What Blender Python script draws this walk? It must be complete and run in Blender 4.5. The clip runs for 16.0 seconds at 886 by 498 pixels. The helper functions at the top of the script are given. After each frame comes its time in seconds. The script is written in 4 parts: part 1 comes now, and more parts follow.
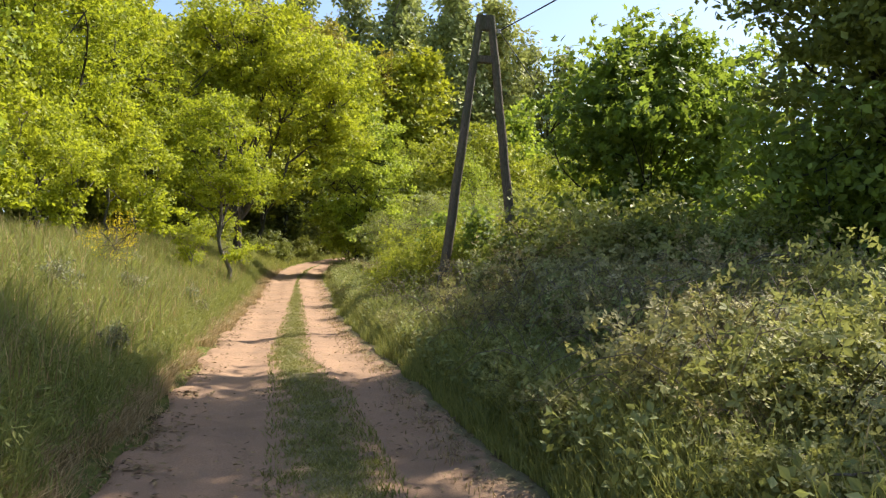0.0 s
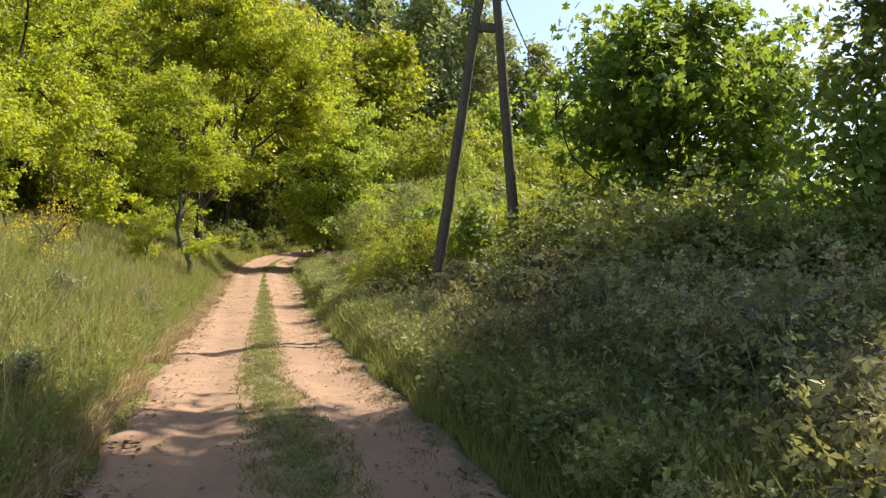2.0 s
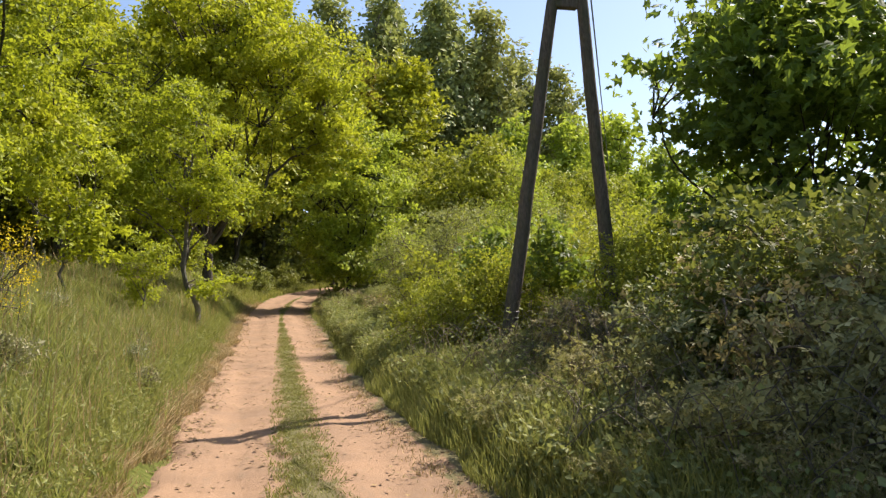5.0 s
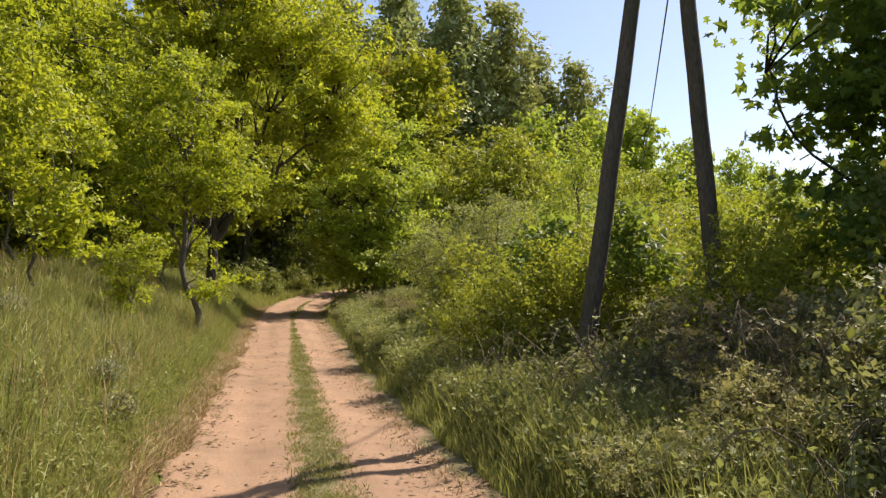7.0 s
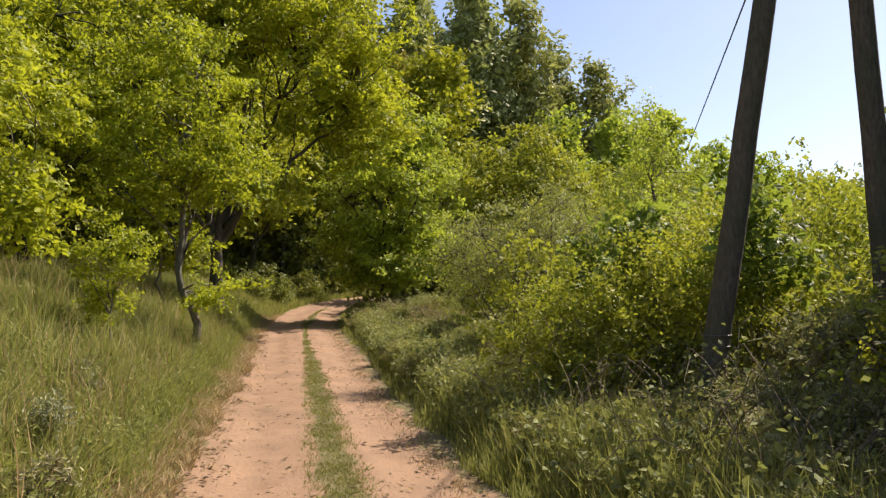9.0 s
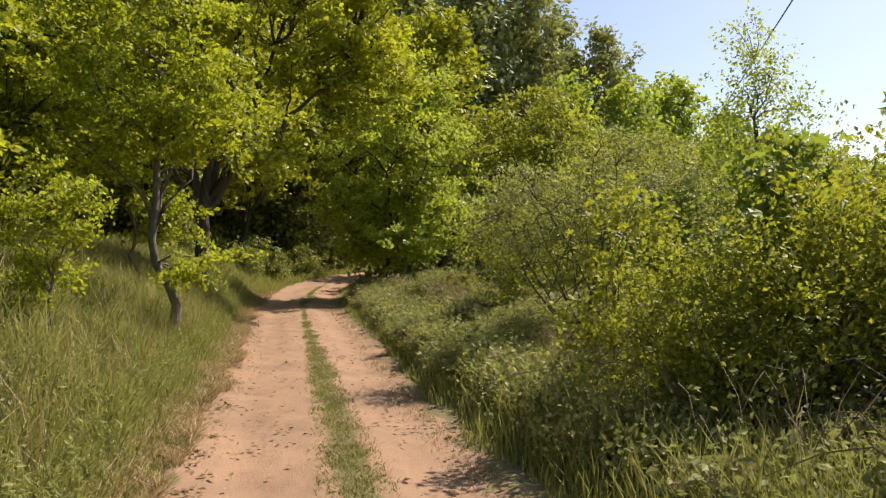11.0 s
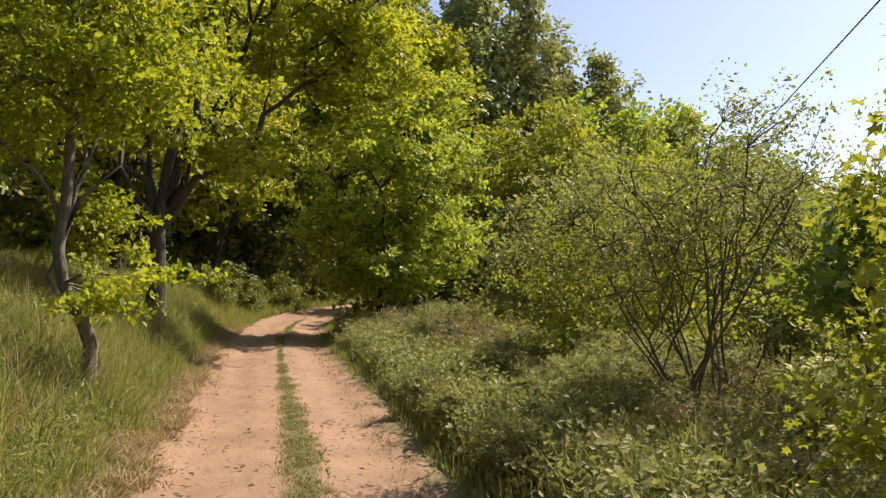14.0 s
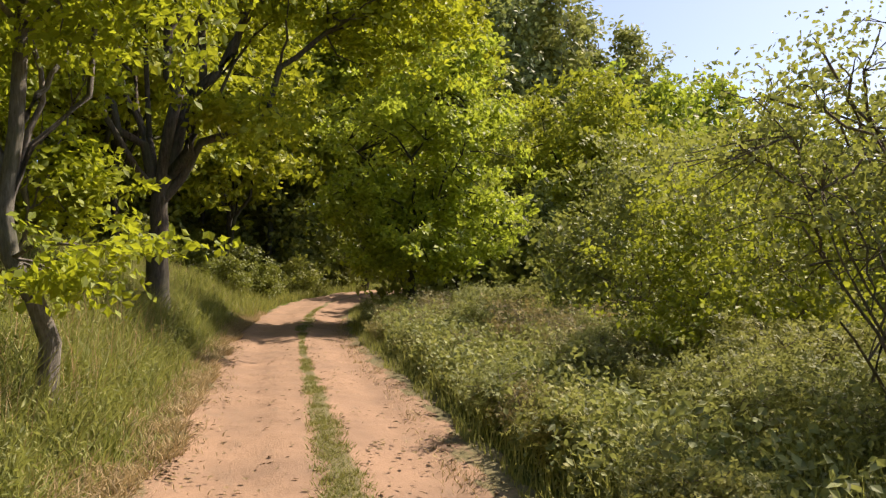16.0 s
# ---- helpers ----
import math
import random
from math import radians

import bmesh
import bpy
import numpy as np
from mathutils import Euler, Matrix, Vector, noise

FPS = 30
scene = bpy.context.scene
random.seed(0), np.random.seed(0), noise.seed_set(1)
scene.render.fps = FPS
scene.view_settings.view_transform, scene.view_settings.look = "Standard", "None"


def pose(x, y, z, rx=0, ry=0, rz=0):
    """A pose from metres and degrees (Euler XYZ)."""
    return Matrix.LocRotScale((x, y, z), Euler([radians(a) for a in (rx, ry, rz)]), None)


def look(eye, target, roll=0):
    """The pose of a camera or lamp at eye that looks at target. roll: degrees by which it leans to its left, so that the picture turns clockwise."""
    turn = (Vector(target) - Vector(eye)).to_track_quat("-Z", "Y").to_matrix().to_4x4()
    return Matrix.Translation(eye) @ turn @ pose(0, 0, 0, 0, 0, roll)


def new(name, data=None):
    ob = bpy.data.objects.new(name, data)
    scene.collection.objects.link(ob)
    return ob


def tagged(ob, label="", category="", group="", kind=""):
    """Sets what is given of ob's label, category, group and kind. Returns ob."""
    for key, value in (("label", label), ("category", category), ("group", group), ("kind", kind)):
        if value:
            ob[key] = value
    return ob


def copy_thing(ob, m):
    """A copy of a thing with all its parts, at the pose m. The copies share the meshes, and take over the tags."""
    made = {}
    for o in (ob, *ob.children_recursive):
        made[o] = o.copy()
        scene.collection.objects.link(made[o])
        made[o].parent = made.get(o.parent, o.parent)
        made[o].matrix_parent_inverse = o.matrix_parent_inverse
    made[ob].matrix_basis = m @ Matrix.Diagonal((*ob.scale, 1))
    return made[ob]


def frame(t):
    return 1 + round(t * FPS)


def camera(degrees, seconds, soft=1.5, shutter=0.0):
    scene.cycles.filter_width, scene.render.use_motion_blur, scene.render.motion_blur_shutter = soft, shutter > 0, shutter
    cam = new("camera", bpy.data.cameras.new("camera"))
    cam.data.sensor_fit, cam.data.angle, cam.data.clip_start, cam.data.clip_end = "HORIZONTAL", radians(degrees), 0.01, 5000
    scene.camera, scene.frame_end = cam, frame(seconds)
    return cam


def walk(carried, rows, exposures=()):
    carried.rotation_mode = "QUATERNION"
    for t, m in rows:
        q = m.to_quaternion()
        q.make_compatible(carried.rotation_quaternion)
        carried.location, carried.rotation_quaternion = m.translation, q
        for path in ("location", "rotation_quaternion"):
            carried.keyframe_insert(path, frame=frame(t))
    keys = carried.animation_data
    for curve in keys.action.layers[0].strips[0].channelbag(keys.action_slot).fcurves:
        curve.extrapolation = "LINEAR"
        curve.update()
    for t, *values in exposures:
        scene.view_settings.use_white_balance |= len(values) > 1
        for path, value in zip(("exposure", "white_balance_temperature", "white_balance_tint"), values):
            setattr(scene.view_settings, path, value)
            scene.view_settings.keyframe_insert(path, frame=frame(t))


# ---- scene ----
cam = camera(56.6, 16.0, soft=1.3)
METRES, EYE, TILT, LEAN, TURN = 21.0, 1.5, 0.7, 0.0, -11.3
ROWS = [
    (0.0, 0.0, 0.0, 0.0, -0.0, 0.0, -0.0),
    (0.5, -0.0056, 0.0302, 0.0007, -0.37, -0.23, -0.04),
    (1.0, -0.0139, 0.0574, 0.0025, -1.67, -0.37, -0.5),
    (1.5, -0.018, 0.086, 0.0034, -2.16, -0.51, -0.41),
    (2.0, -0.0277, 0.1132, 0.0037, -2.48, -0.58, -0.62),
    (2.5, -0.032, 0.1426, 0.0021, -2.7, -0.66, -0.42),
    (3.0, -0.0375, 0.1698, 0.0022, -2.86, -0.64, 0.78),
    (3.5, -0.0458, 0.1963, 0.0031, -2.82, 0.18, 0.8),
    (4.0, -0.0523, 0.2259, 0.0045, -2.86, 0.72, 0.77),
    (4.5, -0.0639, 0.2523, 0.0047, -2.32, 1.56, 0.79),
    (7.0, -0.0958, 0.4131, -0.0002, -1.31, 2.01, 0.87),
    (7.5, -0.1021, 0.4441, 0.0002, -0.93, 1.87, 0.63),
    (8.0, -0.1083, 0.476, -0.0001, -0.79, 2.03, 0.65),
    (8.5, -0.1125, 0.5082, -0.0003, -0.69, 3.04, 0.71),
    (9.0, -0.1205, 0.5413, -0.0014, -0.66, 2.54, 0.77),
    (9.5, -0.1275, 0.5765, -0.0011, -0.52, 1.07, 0.91),
    (10.0, -0.1378, 0.6105, -0.0019, -0.44, 0.92, 0.93),
    (12.5, -0.1604, 0.765, -0.0088, -2.73, 1.1, 0.52),
    (13.0, -0.1656, 0.7939, -0.0091, -2.77, 2.21, 0.34),
    (13.5, -0.1704, 0.8264, -0.0098, -2.72, 2.54, 0.09),
    (14.0, -0.172, 0.8577, -0.0088, -2.42, 3.32, -0.09),
    (14.5, -0.1775, 0.8879, -0.0097, -2.26, 3.52, -0.55),
    (15.0, -0.1807, 0.9179, -0.0098, -0.44, 3.37, -0.3),
    (15.5, -0.1894, 0.947, -0.0106, -0.05, 3.22, -0.07),
    (16.0, -0.196, 0.9772, -0.0121, -1.42, 2.33, 0.34),
]
walk(cam, [(t, pose(0, 0, EYE, TILT, LEAN, TURN) @ pose(METRES * x, METRES * y, METRES * z, 90 + pitch, roll, yaw)) for t, x, y, z, yaw, pitch, roll in ROWS],
     [(0.0, 1.45, 6550, 11), (3.0, 1.38, 6600, 12), (5.0, 1.22, 6650, 14), (8.0, 1.03, 6850, 17), (10.0, 0.98, 6900, 18), (13.0, 1.0, 6950, 18), (16.0, 1.1, 7000, 19)])

# ---- world, sun, exposure ----
SUN_AZ, SUN_EL = radians(66), radians(50)
SUN_DIR = Vector((math.sin(SUN_AZ) * math.cos(SUN_EL), math.cos(SUN_AZ) * math.cos(SUN_EL), math.sin(SUN_EL)))
world = bpy.data.worlds.new("sky")
scene.world = world
world.use_nodes = True
wn, wl = world.node_tree.nodes, world.node_tree.links
sky = wn.new("ShaderNodeTexSky")
sky.sky_type, sky.sun_disc = "NISHITA", False
sky.sun_elevation, sky.sun_rotation = SUN_EL, SUN_AZ
sky.air_density, sky.dust_density, sky.ozone_density = 0.9, 1.4, 2.6
wl.new(sky.outputs[0], wn["Background"].inputs[0])
wn["Background"].inputs[1].default_value = 0.092
sun_data = bpy.data.lights.new("sun", "SUN")
sun_data.energy, sun_data.angle, sun_data.color = 4.1, radians(0.6), (1.0, 0.93, 0.82)
sun = new("sun", sun_data)
sun.matrix_world = look(SUN_DIR * 60, (0, 0, 0))

rng = np.random.default_rng(7)


# ---- materials ----
def nodes_of(name):
    m = bpy.data.materials.new(name)
    m.use_nodes = True
    nt = m.node_tree
    return m, nt, nt.nodes["Principled BSDF"], nt.nodes["Material Output"]


def ramp(nt, fac, stops):
    r = nt.nodes.new("ShaderNodeValToRGB")
    while len(r.color_ramp.elements) < len(stops):
        r.color_ramp.elements.new(0.5)
    for e, (p, c) in zip(r.color_ramp.elements, stops):
        e.position, e.color = p, (*c, 1)
    nt.links.new(fac, r.inputs[0])
    return r.outputs[0]


def noise_tex(nt, scale, detail=4, vector=None, rough=0.55):
    n = nt.nodes.new("ShaderNodeTexNoise")
    n.inputs["Scale"].default_value, n.inputs["Detail"].default_value, n.inputs["Roughness"].default_value = scale, detail, rough
    if vector is not None:
        nt.links.new(vector, n.inputs["Vector"])
    return n.outputs[0]


def mix_col(nt, fac, a, b, mode="MIX"):
    m = nt.nodes.new("ShaderNodeMix")
    m.data_type, m.blend_type = "RGBA", mode
    for socket, v in ((m.inputs[0], fac), (m.inputs[6], a), (m.inputs[7], b)):
        if isinstance(v, (int, float)):
            socket.default_value = v
        elif isinstance(v, tuple):
            socket.default_value = (*v, 1)
        else:
            nt.links.new(v, socket)
    return m.outputs[2]


def math_node(nt, op, a, b=None, clamp=False):
    m = nt.nodes.new("ShaderNodeMath")
    m.operation, m.use_clamp = op, clamp
    for socket, v in zip(m.inputs, (a, b)):
        if v is None:
            continue
        if isinstance(v, (int, float)):
            socket.default_value = v
        else:
            nt.links.new(v, socket)
    return m.outputs[0]


def bump(nt, height, strength, distance=0.02):
    b = nt.nodes.new("ShaderNodeBump")
    b.inputs["Strength"].default_value, b.inputs["Distance"].default_value = strength, distance
    nt.links.new(height, b.inputs["Height"])
    return b.outputs[0]


def world_coord(nt):
    return nt.nodes.new("ShaderNodeNewGeometry").outputs["Position"]


def leaf_material(name, dark, mid, light, through_colour, share=0.4, rough=0.55, patch=0.5):
    """Thin leaves: a matt face with a little gloss, and light that comes through."""
    m, nt, p, out = nodes_of(name)
    geo = nt.nodes.new("ShaderNodeNewGeometry")
    col = ramp(nt, geo.outputs["Random Per Island"], [(0.0, tuple(0.6 * c for c in dark)), (0.5, mid), (1.0, tuple(1.25 * c for c in light))])
    blotch = noise_tex(nt, patch, 3, geo.outputs["Position"])
    col = mix_col(nt, ramp(nt, blotch, [(0.38, (0, 0, 0)), (0.7, (0.55, 0.55, 0.55))]), col, light)
    info = nt.nodes.new("ShaderNodeObjectInfo")
    col = mix_col(nt, 1.0, col, ramp(nt, info.outputs["Random"], [(0.0, (0.84, 0.90, 0.88)), (0.5, (1.0, 1.0, 1.0)), (1.0, (1.12, 1.04, 0.92))]), "MULTIPLY")
    nt.links.new(col, p.inputs["Base Color"])
    p.inputs["Roughness"].default_value = rough
    p.inputs["Specular IOR Level"].default_value = 0.3
    t = nt.nodes.new("ShaderNodeBsdfTranslucent")
    nt.links.new(mix_col(nt, 0.6, col, through_colour), t.inputs["Color"])
    s = nt.nodes.new("ShaderNodeMixShader")
    s.inputs[0].default_value = share
    nt.links.new(p.outputs[0], s.inputs[1])
    nt.links.new(t.outputs[0], s.inputs[2])
    nt.links.new(s.outputs[0], out.inputs["Surface"])
    return m


def bark_material(name, dark, light, scale=9.0):
    m, nt, p, out = nodes_of(name)
    mp = nt.nodes.new("ShaderNodeMapping")
    mp.inputs["Scale"].default_value = (1, 1, 0.22)
    nt.links.new(world_coord(nt), mp.inputs[0])
    fine = noise_tex(nt, scale * 3, 6, mp.outputs[0], 0.7)
    coarse = noise_tex(nt, scale * 0.35, 3, mp.outputs[0])
    col = ramp(nt, fine, [(0.3, dark), (0.7, light)])
    col = mix_col(nt, ramp(nt, coarse, [(0.4, (0, 0, 0)), (0.65, (0.6, 0.6, 0.6))]), col, (0.09, 0.10, 0.06))
    nt.links.new(col, p.inputs["Base Color"])
    nt.links.new(bump(nt, fine, 0.9, 0.03), p.inputs["Normal"])
    p.inputs["Roughness"].default_value = 0.9
    p.inputs["Specular IOR Level"].default_value = 0.15
    return m


OAK_LEAF = leaf_material("oak_leaf", (0.148, 0.195, 0.015), (0.250, 0.299, 0.023), (0.353, 0.373, 0.029), (0.54, 0.58, 0.03), 0.46)
FRESH_LEAF = leaf_material("fresh_leaf", (0.147, 0.212, 0.031), (0.236, 0.313, 0.042), (0.354, 0.401, 0.053), (0.519, 0.614, 0.053), 0.44)
YELLOW_LEAF = leaf_material("yellow_leaf", (0.16, 0.19, 0.024), (0.25, 0.275, 0.034), (0.335, 0.345, 0.042), (0.45, 0.49, 0.035), 0.4)
MAPLE_LEAF = leaf_material("maple_leaf", (0.079, 0.123, 0.031), (0.128, 0.189, 0.040), (0.202, 0.273, 0.057), (0.370, 0.458, 0.035), 0.42, 0.5)
DARK_LEAF = leaf_material("dark_leaf", (0.105, 0.133, 0.034), (0.166, 0.189, 0.046), (0.235, 0.254, 0.062), (0.328, 0.360, 0.046), 0.3)
POPLAR_LEAF = leaf_material("poplar_leaf", (0.156, 0.187, 0.063), (0.260, 0.288, 0.100), (0.390, 0.397, 0.154), (0.390, 0.441, 0.091), 0.3, patch=0.25)
WOOD_LEAF = leaf_material("wood_leaf", (0.141, 0.195, 0.021), (0.243, 0.283, 0.029), (0.363, 0.371, 0.039), (0.484, 0.512, 0.026), 0.36, patch=0.2)
RUSSET_LEAF = leaf_material("russet_leaf", (0.15, 0.13, 0.03), (0.24, 0.20, 0.04), (0.34, 0.28, 0.055), (0.42, 0.38, 0.04), 0.34, patch=0.25)
WILLOW_LEAF = leaf_material("willow_leaf", (0.134, 0.157, 0.045), (0.224, 0.241, 0.067), (0.325, 0.330, 0.106), (0.358, 0.392, 0.062), 0.38)
BRAMBLE_LEAF = leaf_material("bramble_leaf", (0.140, 0.137, 0.059), (0.250, 0.238, 0.100), (0.378, 0.348, 0.152), (0.366, 0.378, 0.098), 0.3, 0.65, 1.2)
DRY_BRAMBLE = leaf_material("dry_bramble_leaf", (0.138, 0.112, 0.056), (0.250, 0.206, 0.094), (0.388, 0.331, 0.163), (0.350, 0.300, 0.100), 0.28, 0.65, 1.2)
WEED_LEAF = leaf_material("weed_leaf", (0.14, 0.160, 0.055), (0.235, 0.255, 0.085), (0.34, 0.335, 0.125), (0.37, 0.39, 0.085), 0.33, 0.65, 1.0)
GRASS_TALL = leaf_material("grass_tall", (0.135, 0.165, 0.042), (0.215, 0.24, 0.058), (0.34, 0.315, 0.10), (0.33, 0.355, 0.066), 0.4, 0.6, 0.7)
GRASS_LUSH = leaf_material("grass_lush", (0.132, 0.161, 0.048), (0.218, 0.239, 0.069), (0.328, 0.316, 0.098), (0.345, 0.368, 0.081), 0.4, 0.6, 0.7)
HERB_LEAF = leaf_material("herb_leaf", (0.125, 0.152, 0.053), (0.213, 0.234, 0.077), (0.319, 0.319, 0.115), (0.350, 0.388, 0.081), 0.33, 0.65, 0.8)
GRASS_DRY = leaf_material("grass_dry", (0.235, 0.170, 0.080), (0.342, 0.260, 0.130), (0.482, 0.370, 0.210), (0.321, 0.250, 0.100), 0.3, 0.7, 0.7)
GRASS_SHORT = leaf_material("grass_short", (0.132, 0.149, 0.039), (0.209, 0.215, 0.055), (0.319, 0.275, 0.099), (0.308, 0.297, 0.066), 0.35, 0.6, 1.5)
SILVER_LEAF = leaf_material("silver_leaf", (0.150, 0.157, 0.080), (0.235, 0.235, 0.128), (0.321, 0.314, 0.184), (0.214, 0.216, 0.080), 0.2)
LITTER = leaf_material("litter", (0.107, 0.070, 0.032), (0.182, 0.120, 0.057), (0.278, 0.190, 0.088), (0.161, 0.100, 0.041), 0.1, 0.8, 2.0)
FLOWER = leaf_material("broom_flower", (0.520, 0.420, 0.009), (0.660, 0.540, 0.012), (0.750, 0.620, 0.016), (0.600, 0.450, 0.016), 0.3)
OAK_BARK = bark_material("oak_bark", (0.04, 0.032, 0.024), (0.17, 0.14, 0.11))
GREY_BARK = bark_material("grey_bark", (0.08, 0.065, 0.052), (0.32, 0.28, 0.235), 12)
CANE_BARK = bark_material("cane_bark", (0.14, 0.10, 0.075), (0.33, 0.27, 0.21), 20)
TWIG_BARK = bark_material("twig_bark", (0.09, 0.07, 0.05), (0.24, 0.19, 0.14), 15)
DARK_BARK = bark_material("dark_bark", (0.02, 0.017, 0.014), (0.08, 0.065, 0.05))


def ground_material():
    m, nt, p, out = nodes_of("earth_and_turf")
    pos = world_coord(nt)
    big, small = noise_tex(nt, 0.35, 4, pos), noise_tex(nt, 14, 6, pos)
    col = ramp(nt, small, [(0.3, (0.05, 0.055, 0.018)), (0.55, (0.10, 0.11, 0.03)), (0.75, (0.16, 0.14, 0.06))])
    col = mix_col(nt, ramp(nt, big, [(0.4, (0, 0, 0)), (0.65, (0.7, 0.7, 0.7))]), col, (0.11, 0.13, 0.03))
    nt.links.new(col, p.inputs["Base Color"])
    nt.links.new(bump(nt, small, 0.8, 0.05), p.inputs["Normal"])
    p.inputs["Roughness"].default_value = 1.0
    p.inputs["Specular IOR Level"].default_value = 0.02
    return m


def sand_material():
    """Pale sand in the ruts, worn turf between them; the lateral offset is kept in the mesh."""
    m, nt, p, out = nodes_of("sandy_track")
    pos = world_coord(nt)
    at = nt.nodes.new("ShaderNodeAttribute")
    at.attribute_name = "turf"
    mp = nt.nodes.new("ShaderNodeMapping")
    mp.inputs["Scale"].default_value = (1, 0.3, 1)
    nt.links.new(pos, mp.inputs[0])
    big, mid, fine = noise_tex(nt, 0.9, 4, pos), noise_tex(nt, 7, 5, mp.outputs[0], 0.6), noise_tex(nt, 60, 6, pos, 0.7)
    col = ramp(nt, fine, [(0.3, (0.235, 0.146, 0.088)), (0.7, (0.355, 0.228, 0.142))])
    col = mix_col(nt, ramp(nt, big, [(0.42, (0, 0, 0)), (0.66, (1, 1, 1))]), col, (0.24, 0.155, 0.098))
    col = mix_col(nt, ramp(nt, mid, [(0.55, (0, 0, 0)), (0.75, (0.6, 0.6, 0.6))]), col, (0.21, 0.15, 0.10))
    turf = ramp(nt, fine, [(0.3, (0.09, 0.085, 0.035)), (0.7, (0.21, 0.175, 0.085))])
    f = math_node(nt, "ADD", at.outputs["Fac"], math_node(nt, "MULTIPLY", math_node(nt, "SUBTRACT", mid, 0.5), 1.6))
    f = math_node(nt, "ADD", f, math_node(nt, "MULTIPLY", math_node(nt, "SUBTRACT", fine, 0.5), 0.8))
    f = ramp(nt, f, [(0.42, (0, 0, 0)), (0.62, (1, 1, 1))])
    nt.links.new(mix_col(nt, f, col, turf), p.inputs["Base Color"])
    h = math_node(nt, "ADD", math_node(nt, "MULTIPLY", mid, 0.7), math_node(nt, "MULTIPLY", fine, 0.35))
    nt.links.new(bump(nt, h, 0.7, 0.03), p.inputs["Normal"])
    p.inputs["Roughness"].default_value = 0.95
    p.inputs["Specular IOR Level"].default_value = 0.2
    return m


def plain_material(name, dark, light, scale=20, rough=0.8, metal=0.0):
    m, nt, p, out = nodes_of(name)
    n = noise_tex(nt, scale, 6, world_coord(nt), 0.65)
    nt.links.new(ramp(nt, n, [(0.3, dark), (0.7, light)]), p.inputs["Base Color"])
    nt.links.new(bump(nt, n, 0.3, 0.01), p.inputs["Normal"])
    p.inputs["Roughness"].default_value, p.inputs["Metallic"].default_value = rough, metal
    return m


PALE_GRAVEL = plain_material("pale_gravel", (0.15, 0.13, 0.13), (0.22, 0.20, 0.195), 8, 0.9)
GROUND, SAND = ground_material(), sand_material()
POLE_WOOD = bark_material("weathered_pole_wood", (0.085, 0.066, 0.053), (0.24, 0.195, 0.16), 14)
STEEL = plain_material("dull_steel", (0.10, 0.10, 0.10), (0.25, 0.25, 0.25), 30, 0.5, 0.9)
WIRE_METAL = plain_material("dark_wire", (0.03, 0.03, 0.03), (0.06, 0.06, 0.06), 30, 0.5, 0.5)
PORCELAIN = plain_material("porcelain", (0.45, 0.43, 0.40), (0.6, 0.58, 0.55), 30, 0.25)


# ---- the lie of the land ----
ROAD_Y = [-60, 0, 25, 34, 40, 46, 50, 54, 57, 60, 90]
ROAD_X = [0.2, 0.2, 0.3, 0.62, 0.9, 1.5, 2.4, 4.1, 6.0, 9.0, 45]
RISE_Y = [-60, 20, 27, 34, 40, 46, 55, 70, 110]
RISE_Z = [0, 0, 0.18, 0.42, 0.62, 0.9, 1.5, 2.2, 2.6]


def road_x(y):
    return np.interp(y, ROAD_Y, ROAD_X)


def strip_mid(y):
    """The grassy crown's offset from the middle of the track."""
    return np.interp(y, [0, 9, 13, 16, 19.5, 24, 27, 31, 36, 44], [0.18, 0.12, -0.08, 0.0, 0.08, 0.18, 0.2, 0.15, 0.07, 0.1])


def strip_half(y):
    return np.interp(y, [0, 9, 13, 20, 26, 31, 36, 38, 41, 43, 46], [0.46, 0.44, 0.32, 0.29, 0.22, 0.13, 0.05, 0.04, 0.2, 0.22, 0.1])


def left_edge(y):
    return np.interp(y, [0, 9, 14, 18, 22, 26, 31, 36], [-1.55, -1.55, -1.6, -1.42, -1.32, -1.18, -1.22, -1.36])


def right_edge(y):
    return np.interp(y, [0, 10, 17, 24, 30, 36], [1.32, 1.28, 1.16, 1.2, 1.3, 1.1])


def smooth(a, b, v):
    s = np.clip((v - a) / (b - a), 0, 1)
    return s * s * (3 - 2 * s)


def wave(x, y, s):
    """Cheap rolling unevenness, about -1 to 1."""
    return (np.sin(x * 1.7 / s + 1.3 * np.sin(y * 0.9 / s)) + np.sin(y * 2.1 / s + 1.1 * np.sin(x * 1.3 / s + 2))) / 2


def gz(x, y):
    x, y = np.asarray(x, float), np.asarray(y, float)
    r = np.interp(y, RISE_Y, RISE_Z)
    off = x - road_x(y)
    d, e = np.maximum(-off - 1.3, 0), np.maximum(off - 1.5, 0)
    left = 1.75 * (1 - np.exp(-d * d / (d + 0.5) / 2.0)) + 0.05 * np.minimum(d, 40)
    keep = smooth(42, 56, y)
    fall = smooth(3, 16, e) * (1 - keep)
    right = 0.25 * (1 - np.exp(-e / 0.6))
    z = r + left * (1 - 0.8 * smooth(44, 54, y)) + right - fall * (r + 1.3)
    return z + 0.06 * wave(x, y, 1.3) * smooth(0, 1.5, d + e)


